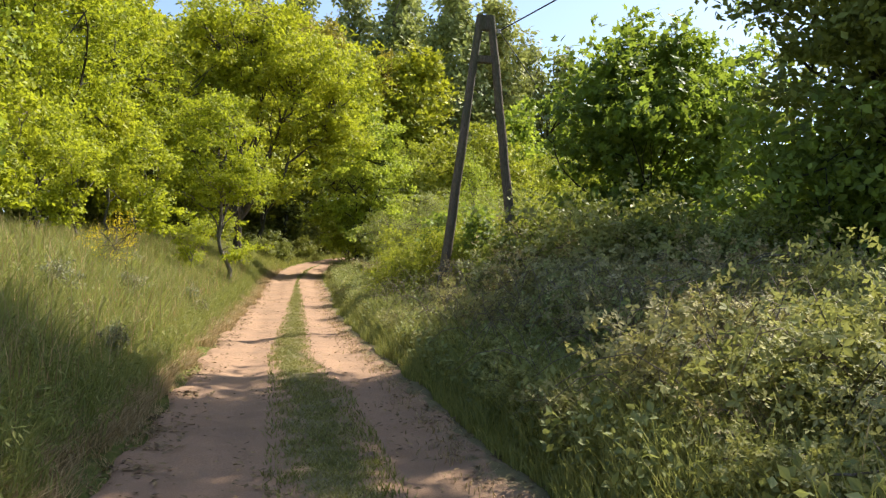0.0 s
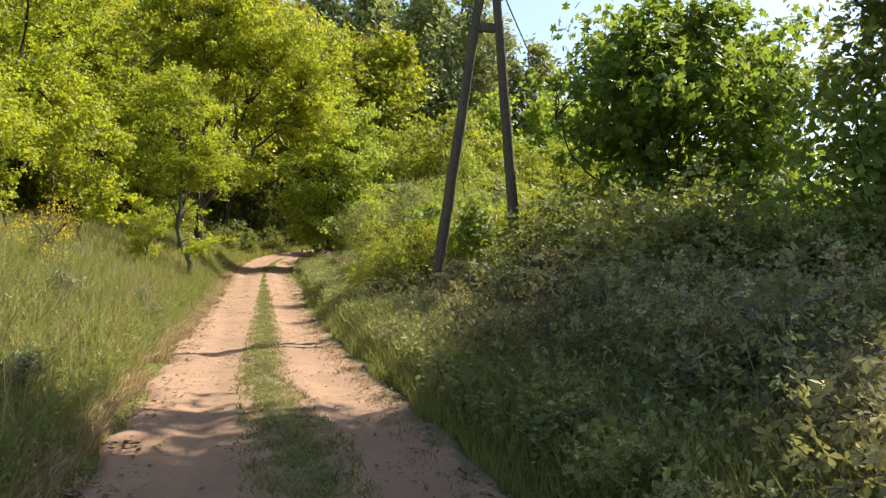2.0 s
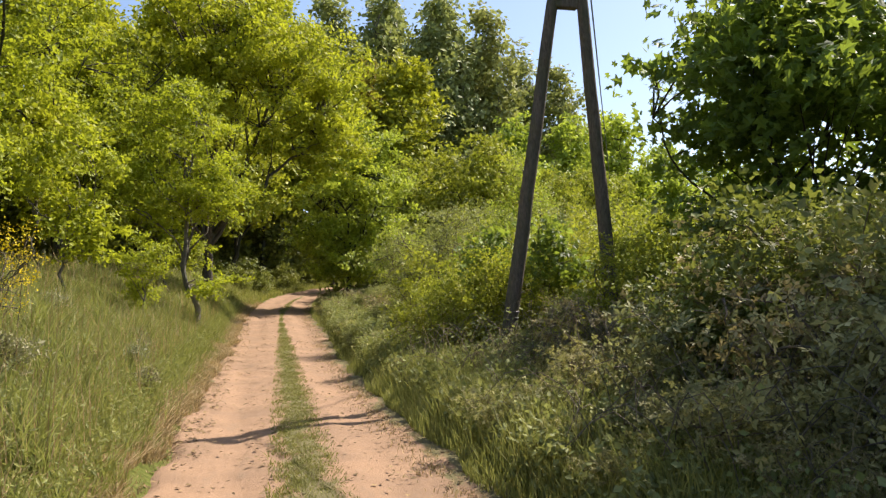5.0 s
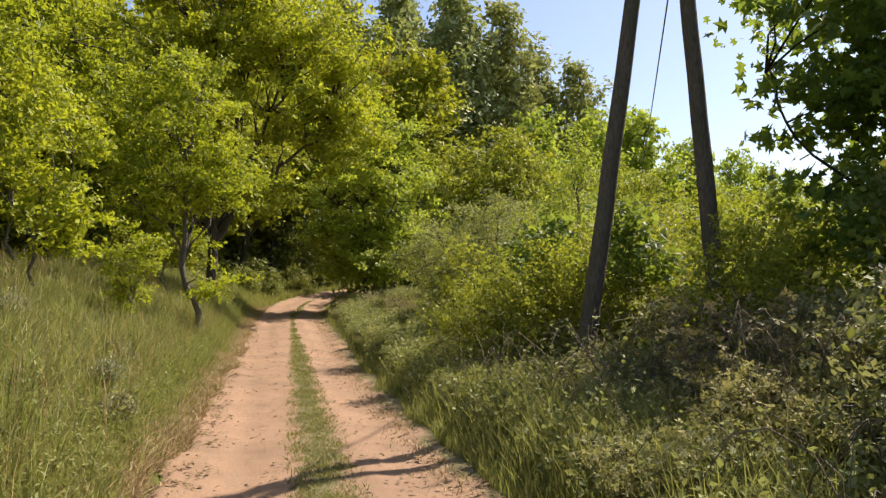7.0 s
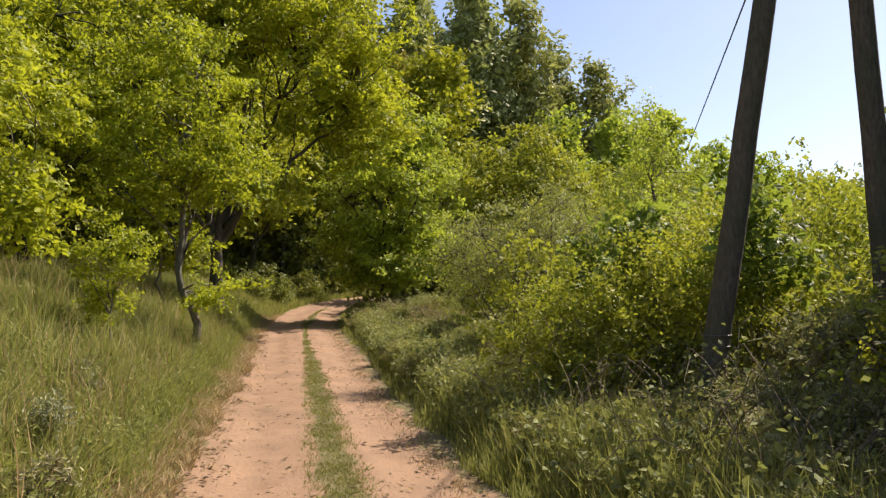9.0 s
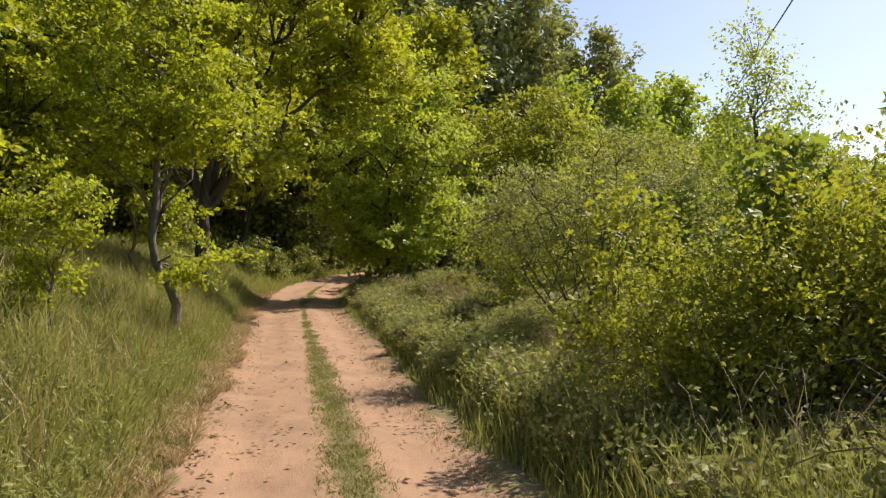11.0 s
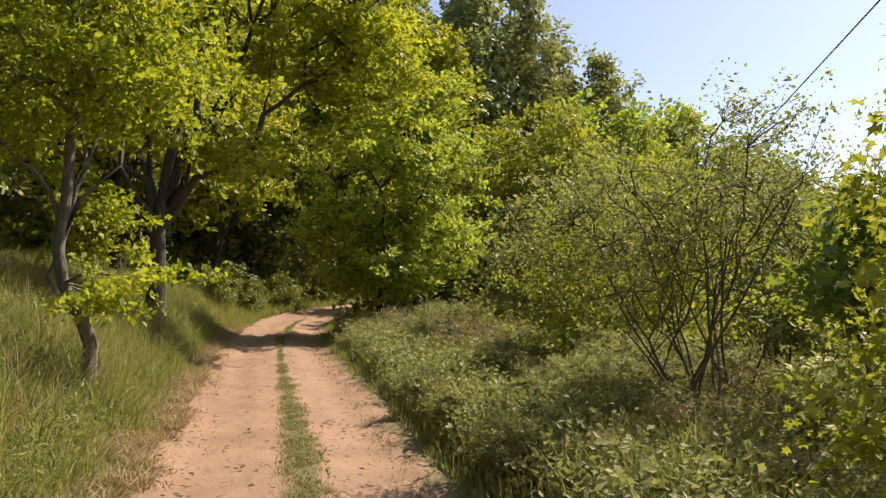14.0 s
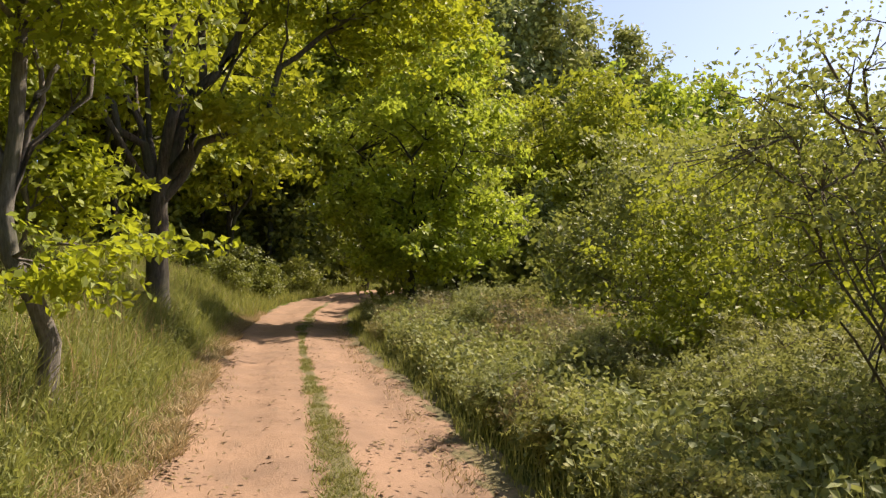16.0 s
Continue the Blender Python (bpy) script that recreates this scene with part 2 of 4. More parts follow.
# ---- mesh helpers ----
def raw_mesh(name, verts, faces, mat, smooth_faces=False):
    """A mesh from arrays: verts (n, 3), faces (m, k) of one size."""
    me = bpy.data.meshes.new(name)
    verts, faces = np.asarray(verts, np.float32), np.asarray(faces, np.int32)
    k = faces.shape[1]
    me.vertices.add(len(verts))
    me.vertices.foreach_set("co", verts.ravel())
    me.loops.add(faces.size)
    me.loops.foreach_set("vertex_index", faces.ravel())
    me.polygons.add(len(faces))
    me.polygons.foreach_set("loop_start", np.arange(0, faces.size, k, dtype=np.int32))
    me.polygons.foreach_set("use_smooth", np.full(len(faces), smooth_faces))
    me.update(calc_edges=True)
    me.materials.append(mat)
    return me


def child(name, me, parent, label=""):
    ob = new(name, me)
    ob.parent = parent
    return tagged(ob, label) if label else ob


def part(name, bm, material, parent, label=""):
    me = bpy.data.meshes.new(name)
    bm.to_mesh(me)
    bm.free()
    me.materials.append(material)
    return child(name, me, parent, label)


RHOMB = (np.array([(0, 0, 0), (-0.32, 0.5, 0.07), (0, 1, 0), (0.32, 0.5, 0.07)]), [(0, 3, 2), (0, 2, 1)])
NARROW = (np.array([(0, 0, 0), (-0.15, 0.45, 0.04), (0, 1, 0), (0.15, 0.45, 0.04)]), [(0, 3, 2), (0, 2, 1)])
LOBED = (np.array([(0, 0, 0), (-0.42, 0.12, 0.05), (-0.2, 0.36, 0.06), (-0.5, 0.62, 0.02), (-0.14, 0.66, 0.05), (0, 1, -0.04),
                   (0.14, 0.66, 0.05), (0.5, 0.62, 0.02), (0.2, 0.36, 0.06), (0.42, 0.12, 0.05)]),
         [(0, 2, 1), (0, 4, 2), (2, 4, 3), (0, 5, 4), (0, 6, 5), (0, 8, 6), (6, 8, 7), (0, 9, 8)])
TRIFOIL = (np.array([(0, 0, 0), (-0.27, 0.55, 0.06), (0, 1, -0.02), (0.27, 0.55, 0.06), (-0.5, -0.2, 0.07), (-0.85, 0.12, -0.03), (-0.5, 0.3, 0.05), (0.5, -0.2, 0.07), (0.85, 0.12, -0.03), (0.5, 0.3, 0.05)]),
           [(0, 3, 2), (0, 2, 1), (0, 5, 4), (0, 6, 5), (0, 7, 8), (0, 8, 9)])
TUFT = (np.array([(0, 0, 0), (-0.34, 0.35, 0.1), (-0.12, 0.95, 0.0), (0.1, 0.5, 0.08), (0.42, 0.8, -0.03), (0.3, 0.25, 0.07)]),
        [(0, 3, 2), (0, 2, 1), (0, 5, 3), (3, 5, 4)])


def leaf_cloud(name, pts, sizes, mat, form, up=0.6, outward=None, droop=0.0):
    """Leaves of one form at many points, each turned its own way."""
    n = len(pts)
    nor = rng.normal(size=(n, 3))
    nor /= np.linalg.norm(nor, axis=1)[:, None]
    nor[:, 2] += up
    if outward is not None:
        nor += outward
    nor /= np.linalg.norm(nor, axis=1)[:, None]
    tip = rng.normal(size=(n, 3))
    tip[:, 2] -= droop
    tip -= nor * (tip * nor).sum(1)[:, None]
    tip /= np.linalg.norm(tip, axis=1)[:, None]
    side = np.cross(tip, nor)
    v, f = form
    s = sizes[:, None, None]
    co = pts[:, None, :] + s * (v[None, :, 0:1] * side[:, None] + v[None, :, 1:2] * tip[:, None] + v[None, :, 2:3] * nor[:, None])
    faces = (np.arange(n)[:, None, None] * len(v) + np.array(f)[None]).reshape(-1, 3)
    return raw_mesh(name, co.reshape(-1, 3), faces, mat)


class Tubes:
    """Collects tapered, bending tubes into one mesh."""

    def __init__(self):
        self.v, self.f, self.n = [], [], 0

    def add(self, pts, r0, r1, sides=6, flare=0.0):
        pts = np.asarray(pts, float)
        k = len(pts)
        tang = np.gradient(pts, axis=0)
        tang /= np.linalg.norm(tang, axis=1)[:, None] + 1e-9
        ref = np.where(np.abs(tang[:, 2:3]) > 0.9, np.array([[1.0, 0, 0]]), np.array([[0, 0, 1.0]]))
        a = np.cross(tang, ref)
        a /= np.linalg.norm(a, axis=1)[:, None]
        b = np.cross(tang, a)
        u = np.linspace(0, 1, k)
        rad = r0 + (r1 - r0) * u + flare * np.exp(-u * 9)
        ang = np.linspace(0, 2 * np.pi, sides, endpoint=False)
        ring = pts[:, None] + rad[:, None, None] * (np.cos(ang)[None, :, None] * a[:, None] + np.sin(ang)[None, :, None] * b[:, None])
        i, j = np.meshgrid(np.arange(k - 1), np.arange(sides), indexing="ij")
        j2 = (j + 1) % sides
        f = np.stack([i * sides + j, i * sides + j2, (i + 1) * sides + j2, (i + 1) * sides + j], -1).reshape(-1, 4) + self.n
        self.v.append(ring.reshape(-1, 3))
        self.f.append(f)
        self.n += k * sides

    def mesh(self, name, mat):
        return raw_mesh(name, np.concatenate(self.v), np.concatenate(self.f), mat, True)


def bend(a, b, k=7, sag=0.12, lift=0.15, jitter=0.02):
    """A wavering line from a to b."""
    a, b = np.asarray(a, float), np.asarray(b, float)
    u = np.linspace(0, 1, k)[:, None]
    length = np.linalg.norm(b - a)
    p = a + (b - a) * u
    off = rng.normal(size=3) * sag * length
    p += off * np.sin(u * np.pi)
    p[:, 2] += lift * length * np.sin(u[:, 0] * np.pi)
    p[1:-1] += rng.normal(size=(k - 2, 3)) * jitter * length
    return p


def in_blobs(blobs, n, shell=0.5, lumps=40, inner=0.3):
    """Clump centres over a crown of ellipsoids (x, y, z, rx, rz), each broken into lobes with gaps between; also the outward way."""
    lobes = []
    for x, y, z, rx, rz in blobs:
        for _ in range(lumps):
            d = rng.normal(size=3)
            d /= np.linalg.norm(d)
            r = rng.uniform(0.35, 0.98)
            s = rng.uniform(0.12, 0.30)
            lobes.append((x + d[0] * r * rx, y + d[1] * r * rx, z + d[2] * r * rz, rx * s, min(rz, rx) * s * 0.8))
    L = np.array(lobes)
    vol = L[:, 3] ** 2
    pick = rng.choice(len(L), n, p=vol / vol.sum())
    d = rng.normal(size=(n, 3))
    d /= np.linalg.norm(d, axis=1)[:, None]
    low = rng.random(n) < 0.6
    d[low, 2] = np.abs(d[low, 2])
    r = shell + (1 - shell) * rng.random(n) ** 0.7 + 0.1 * rng.normal(size=n)
    B = L[pick]
    pts = B[:, :3] + d * r[:, None] * B[:, [3, 3, 4]]
    fill = np.nonzero(rng.random(n) < inner)[0]
    W = np.array(blobs)
    big = W[:, 3] ** 2 * W[:, 4]
    W = W[rng.choice(len(W), len(fill), p=big / big.sum())]
    pts[fill] = W[:, :3] + d[fill] * (0.95 * rng.random(len(fill)) ** 0.4)[:, None] * W[:, [3, 3, 4]]
    return pts, d


def make_tree(name, blobs, trunk, leaf, bark, clumps=500, per=60, clump_r=0.5, size=0.11, form=RHOMB, limbs=9, thick=0.2,
              up=0.25, droop=0.0, shell=0.45, stems=1, fork=0.35, label="", category="tree", group="", twigs=0.2, flat=0.55, spread=0.15, kind="", split=False, crook=0.04, big_limbs=(), trunk_line=()):
    """A tree or shrub with its foot at 0: trunk (x, y, z of where the limbs begin), limbs to the crown's blobs, leaf clumps."""
    thing = new(name)
    tagged(thing, label, category, group, kind)
    centres, out = in_blobs(blobs, clumps, shell)
    keep = centres[:, 2] > 0.1
    centres, out = centres[keep], out[keep]
    wood = Tubes()
    limb_pts, limb_meshes = [], []
    for s in range(stems):
        foot = np.array((0.0, 0, -0.15)) if stems == 1 else np.array((*(rng.normal(size=2) * spread), -0.1))
        top = np.array(trunk, float) if stems == 1 else centres[rng.integers(len(centres))] * np.array((0.8, 0.8, 0.8))
        line = bend(foot, top, 9, crook if stems == 1 else 0.03, 0.0, 0.02 if stems == 1 else 0.006)
        if trunk_line:
            line = np.array(trunk_line, float)
        stem = wood if stems == 1 or not split else Tubes()
        stem.add(line, thick, thick * (0.62 if stems == 1 else 0.4), 10 if thick > 0.1 else 6, thick * 0.5)
        if stem is not wood:
            limb_meshes.append(("stem", stem))
        limb_pts.append(line[4:])
        mine = max(2, limbs // stems)
        order = rng.permutation(len(centres))[:mine]
        for i in order:
            start = line[-1] if rng.random() < fork else line[rng.integers(5, 9)]
            r = thick * rng.uniform(0.18, 0.3) if big_limbs else thick * rng.uniform(0.3, 0.5)
            end = centres[i] * 0.93 + start * 0.07
            lb = bend(start, end, 9, 0.07, 0.05)
            t = Tubes() if split and stems == 1 else stem
            t.add(lb, r, 0.008 + r * 0.12, 7 if thick > 0.1 else 5)
            if t is not stem:
                limb_meshes.append(("limb", t))
            limb_pts.append(lb[2:])
    for lean_to, r in big_limbs:
        lb = bend(np.array(trunk) * 0.97, lean_to, 12, 0.05, 0.06)
        t = Tubes()
        t.add(lb, r, r * 0.25, 9)
        limb_meshes.append(("limb", t))
        for q in (5, 7, 9):
            side = lb[q] + rng.normal(size=3) * 0.8 + np.array((0, 0, 1.4))
            t = Tubes()
            t.add(bend(lb[q], side, 7, 0.06, 0.05), r * 0.35, r * 0.08, 6)
            limb_meshes.append(("branch", t))
        limb_pts.append(lb[3:])
    lp = np.concatenate(limb_pts)
    fine = Tubes() if split else wood
    take = rng.permutation(len(centres))[: int(len(centres) * twigs)]
    for i in take:
        dist = np.linalg.norm(lp - centres[i], axis=1)
        j = int(np.argmin(dist))
        if dist[j] > 0.1:
            fine.add(bend(lp[j], centres[i], 4, 0.1, 0.06), min(0.012 + 0.012 * dist[j], thick * 0.3), 0.004, 3)
    if wood.n:
        child("trunk", wood.mesh("trunk", bark), thing)
    for part_name, t in limb_meshes:
        child(part_name, t.mesh(part_name, bark), thing)
    if split and fine.n:
        tagged(child("twig_spray", fine.mesh("twig_spray", bark), thing), kind="stuff")
    n = len(centres) * per
    idx = np.repeat(np.arange(len(centres)), per)
    scale = rng.uniform(0.6, 1.4, len(centres))[idx]
    # each clump is a spray of leaves along a short shoot, with a lie of its own
    shoot = out * 0.7 + rng.normal(size=out.shape) * 0.6
    shoot[:, 2] = shoot[:, 2] * 0.5 + 0.1
    shoot /= np.linalg.norm(shoot, axis=1)[:, None]
    lie = rng.normal(size=out.shape) * 0.55 + np.array((0, 0, 0.35))
    u = rng.random(n)
    off = rng.normal(size=(n, 3)) * 0.3 * clump_r * (scale * (1.15 - 0.6 * u))[:, None]
    off[:, 2] *= flat
    pts = centres[idx] + off + shoot[idx] * ((u - 0.4) * 1.9 * clump_r * scale)[:, None]
    pts[:, 2] -= droop * np.abs(rng.normal(size=n)) * clump_r
    sizes = size * rng.uniform(0.45, 1.35, n)
    child("crown", leaf_cloud("crown", pts, sizes, leaf, form, up, out[idx] * 0.22 + lie[idx], droop), thing)
    return thing


def put(thing, x, y, turn=0.0, scale=1.0, dz=0.0):
    thing.matrix_basis = pose(x, y, float(gz(x, y)) + dz, 0, 0, turn) @ Matrix.Scale(scale, 4)
    return thing


def again(thing, x, y, turn, scale=1.0, dz=0.0, label=""):
    ob = copy_thing(thing, pose(x, y, float(gz(x, y)) + dz, 0, 0, turn))
    ob.scale = (scale, scale, scale)
    return tagged(ob, label) if label else ob


# ---- ground and track ----
def axis_steps(lo, hi, near_lo, near_hi, step, far_steps):
    a = -np.geomspace(1, 1 + near_lo - lo, far_steps)[::-1] + 1 + near_lo
    b = np.arange(near_lo + step, near_hi, step)
    c = np.geomspace(1, 1 + hi - near_hi, far_steps) - 1 + near_hi
    return np.concatenate([a, b, c])


def grid_mesh(name, X, Y, Z, mat):
    ny, nx = X.shape
    i, j = np.meshgrid(np.arange(ny - 1), np.arange(nx - 1), indexing="ij")
    f = np.stack([i * nx + j, i * nx + j + 1, (i + 1) * nx + j + 1, (i + 1) * nx + j], -1).reshape(-1, 4)
    return raw_mesh(name, np.stack([X, Y, Z], -1).reshape(-1, 3), f, mat, True)


xs, ys = axis_steps(-1500, 1500, -14, 20, 0.3, 34), axis_steps(-1500, 2500, -6, 62, 0.35, 34)
X, Y = np.meshgrid(xs, ys)
off = X - road_x(Y)
Z = gz(X, Y) - 0.09 * (1 - smooth(1.2, 1.55, np.abs(off - 0.05)))
ground = new("ground", grid_mesh("ground", X, Y, Z, GROUND))
tagged(ground, "grassy earth bank and low meadow beside the track", "ground", kind="structure")

ty = np.arange(-12, 66, 0.12)
tu = np.linspace(-1.75, 1.85, 61)
U, TY = np.meshgrid(tu, ty)
TX = U + road_x(TY)
rut = np.exp(-((np.abs(U - 0.05) - 0.75) / 0.33) ** 2)
TZ = np.interp(TY, RISE_Y, RISE_Z) + 0.02 - 0.05 * rut + 0.012 * wave(U, TY, 0.35) + 0.012 * wave(TX + 3, TY, 0.12)
edge = np.maximum(np.abs(U - 0.05) - 1.35 - 0.12 * wave(TY * 0 + 1, TY, 0.5), 0)
TZ -= 0.5 * edge
road = new("road", grid_mesh("road", TX, TY, TZ, SAND))
mid = strip_mid(TY) + 0.04 * wave(U * 0, TY, 0.6)
turf = np.clip(1.0 - np.abs(U - mid) / (strip_half(TY) + 0.06), 0, 1) * 0.9
ragged = 0.1 * wave(TY * 0 + 2, TY, 0.5) + 0.06 * wave(U, TY, 0.17)
turf += 0.8 * smooth(-0.3, 0.15, left_edge(TY) + ragged - U) + 0.8 * smooth(-0.3, 0.15, U - right_edge(TY) - 0.7 * ragged)
at = road.data.attributes.new("turf", "FLOAT", "POINT")
at.data.foreach_set("value", turf.ravel().astype(np.float32))
tagged(road, "pale sandy two-rut track with worn turf between", "dirt track", kind="structure")


# ---- the wooden A-frame pole and its wire ----
def a_pole():
    thing = new("utility_pole")
    tagged(thing, "weathered wooden A-frame utility pole standing in brambles", "utility pole")
    top = np.array((4.53, 17.78, 6.95))
    for foot in ((3.52, 18.58, -0.3), (5.47, 18.25, -0.3)):
        t = Tubes()
        foot = np.array(foot)
        head = top + np.array((-0.12 if foot[0] < 4.5 else 0.12, 0, 0))
        line = foot + (head - foot) * np.linspace(0, 1, 14)[:, None] + rng.normal(size=(14, 3)) * 0.006
        t.add(line, 0.125, 0.085, 14)
        child("leg", t.mesh("leg", POLE_WOOD), thing)
    for z, w, h, d in ((5.98, 0.40, 0.16, 0.16), (6.78, 0.26, 0.34, 0.15)):
        bm = bmesh.new()
        bmesh.ops.create_cube(bm, size=1)
        bmesh.ops.scale(bm, vec=(w, d, h), verts=bm.verts)
        bmesh.ops.bevel(bm, geom=bm.edges[:], offset=0.012, segments=2, affect="EDGES")
        bmesh.ops.translate(bm, vec=(4.50, 17.89 - 0.1 * (z - 6), z), verts=bm.verts)
        part("cross_brace", bm, POLE_WOOD, thing)
    t = Tubes()
    p = np.array((4.68, 17.82, 6.52))
    t.add([p + (-0.08, 0, 0), p + (0.06, 0, 0), p + (0.14, 0, 0.0), p + (0.17, 0, 0.04), p + (0.17, 0, 0.09)], 0.012, 0.012, 8)
    hook = child("insulator_hook", t.mesh("insulator_hook", STEEL), thing)
    for z, r in ((0.08, 0.045), (0.12, 0.035)):
        t = Tubes()
        q = p + np.array((0.17, 0, z - 0.02))
        t.add([q, q + (0, 0, 0.012), q + (0, 0, 0.03), q + (0, 0, 0.045)], r, r * 0.8, 12)
        child("insulator", t.mesh("insulator", PORCELAIN), hook)
    for z in (1.12, 1.22):
        t = Tubes()
        u = (z + 0.3) / 7.25
        c = np.array((3.52, 18.58, -0.3)) + u * (np.array((4.38, 17.78, 6.95)) - np.array((3.52, 18.58, -0.3)))
        a = np.linspace(0, 2 * np.pi, 17)
        t.add(np.stack([c[0] + 0.124 * np.cos(a), c[1] + 0.124 * np.sin(a), c[2] + 0 * a], -1), 0.006, 0.006, 5)
        child("wire_band", t.mesh("wire_band", STEEL), thing)
    return thing


a_pole()


def wire(a, b, sag, label):
    t = Tubes()
    u = np.linspace(0, 1, 40)[:, None]
    p = np.array(a) + (np.array(b) - np.array(a)) * u
    p[:, 2] -= sag * 4 * (u * (1 - u))[:, 0]
    t.add(p, 0.016, 0.016, 5)
    ob = new("overhead_wire", t.mesh("overhead_wire", WIRE_METAL))
    tagged(ob, label, "wire")


wire((4.85, 17.82, 6.62), (14, -32, 7.6), 0.5, "dark overhead wire running back from the wooden pole")
wire((4.85, 17.82, 6.62), (25.7, 62, 7.6), 0.05, "dark overhead wire running on from the wooden pole")

# ---- trees on the bank ----
oak = make_tree("oak_tree", [(2.4, -0.4, 7.6, 3.5, 2.8), (-2.4, -0.6, 6.6, 3.2, 2.6), (0.4, 0.6, 9.8, 3.2, 2.0), (4.3, 0, 5.4, 1.9, 1.5), (-3.6, -0.8, 4.0, 1.8, 1.1), (1.9, -0.9, 3.3, 1.0, 0.5)],
                (0.05, -0.05, 2.0), OAK_LEAF, OAK_BARK, 1300, 58, 0.5, 0.14, RHOMB, 9, 0.23, label="spreading oak with yellow-green spring leaves on the bank", fork=0.7, split=True, twigs=0.35,
                trunk_line=((0, 0, -0.2), (0, 0, 0.15), (0.01, 0, 0.4), (0.02, 0, 0.7), (0.01, -0.01, 1.0), (0.03, 0, 1.3), (0.04, -0.02, 1.6), (0.03, -0.04, 1.85), (0.05, -0.05, 2.1)),
                big_limbs=(((2.4, -0.4, 7.2), 0.125), ((-0.5, 0.3, 7.6), 0.13), ((-2.8, -0.6, 5.4), 0.09), ((3.9, -0.2, 6.6), 0.085), ((1.0, 0.6, 9.0), 0.10)))
put(oak, -1.75, 36.2)
young_oak = make_tree("young_oak", [(-0.3, 0, 5.0, 1.5, 1.3), (0.5, -0.3, 3.4, 1.3, 0.8), (-0.9, 0.1, 3.4, 1.2, 0.9), (0.45, -0.35, 1.15, 0.7, 0.35)],
                      (-0.25, 0.1, 3.6), OAK_LEAF, GREY_BARK, 330, 62, 0.34, 0.085, RHOMB, 9, 0.085, label="slender crooked young oak with peeling grey bark", group="young trees on the bank", fork=0.2, split=True,
                      trunk_line=((0.02, 0, -0.15), (0.03, 0, 0.2), (0.06, 0, 0.55), (-0.05, 0, 0.85), (-0.24, 0.02, 1.2), (-0.3, 0.04, 1.55), (-0.24, 0.08, 2.2), (-0.22, 0.1, 3.0), (-0.2, 0.1, 4.2)))
put(young_oak, -1.62, 27.8)
sapling = make_tree("sapling", [(0, 0, 2.4, 1.0, 1.0), (0.3, 0, 1.3, 0.8, 0.5)], (0.05, 0, 1.8), OAK_LEAF, GREY_BARK, 120, 40, 0.3, 0.10, RHOMB, 6, 0.035,
                    label="small oak sapling in tall grass", group="young trees on the bank", fork=0.2)
put(sapling, -3.6, 22.6)
again(sapling, -2.35, 23.4, 140, 0.55)
again(sapling, -4.3, 18.5, 250, 0.85)
again(sapling, -2.6, 31.5, 30, 1.1)
again(sapling, -5.2, 27.5, 70, 1.3)
again(sapling, -4.8, 15.2, 310, 1.0)
again(sapling, -5.6, 20.6, 190, 1.1)

edge_tree = make_tree("edge_tree", [(0, 0, 6.0, 3.2, 3.2), (1.4, 0.5, 3.8, 2.2, 1.6), (-1.4, -0.4, 4.0, 2.2, 1.8), (0.2, 0, 8.8, 2.2, 2.0), (0.4, -1.0, 2.4, 2.2, 0.9)], (0, 0.1, 3.0), OAK_LEAF, DARK_BARK, 760, 42, 0.5, 0.135, RHOMB, 14, 0.15,
                      label="leafy yellow-green tree on top of the bank", group="trees of the wood", fork=0.5)
put(edge_tree, -7.2, 26.5, 30)
again(edge_tree, -5.8, 32.0, 140, 0.85)
again(edge_tree, -8.4, 17.2, 250, 0.82)
again(edge_tree, -10.2, 22.0, 80, 1.0)
bank_tree = make_tree("bank_tree", [(0, 0, 6.0, 3.2, 3.2), (1.4, 0.5, 4.0, 2.2, 1.6), (-1.4, -0.4, 4.2, 2.2, 1.8), (0.2, 0, 8.8, 2.2, 2.0)], (0, 0.1, 3.0), WOOD_LEAF, DARK_BARK, 480, 27, 0.6, 0.25, RHOMB, 14, 0.15,
                      label="leafy deciduous tree at the wood's edge", group="trees of the wood", fork=0.5)
put(bank_tree, -12.0, 27.0)
for x, y, a, s in ((-12.5, 31, 200, 1.2), (-7.5, 38, 300, 1.15), (-3.6, 43.5, 160, 1.1),                    (-13, 15, 70, 1.1), (-15, 24, 130, 1.2), (-12, 41, 220, 1.3), (-6.5, 50, 80, 1.25), (-1.0, 51.5, 250, 1.05)):
    again(bank_tree, x, y, a, s)

wood_tree = make_tree("wood_tree", [(0, 0, 11, 3.4, 4.2), (1.5, 0, 7.5, 2.6, 2.4), (-1.6, 0.4, 8.4, 2.4, 2.4), (0, 0, 14.2, 2.2, 2.0)], (0, 0.1, 7.5), WOOD_LEAF, DARK_BARK, 420, 24, 0.85, 0.40, RHOMB, 14, 0.2,
                      label="tall slim deciduous tree in the wood", group="trees of the wood", fork=0.4)
put(wood_tree, -4.5, 58)
for x, y, a, s in ((1.2, 60, 60, 0.95), (-10, 56, 140, 1.0), (-16, 50, 250, 1.05), (-22, 42, 20, 1.05), (6.0, 66, 200, 1.0), (-1.5, 68, 110, 1.1), (-9, 67, 310, 1.1), (-18, 62, 70, 1.15),
                   (11.5, 69, 90, 1.05), (3.4, 75, 150, 1.2), (-6, 80, 230, 1.2)):
    again(wood_tree, x, y, a, s)

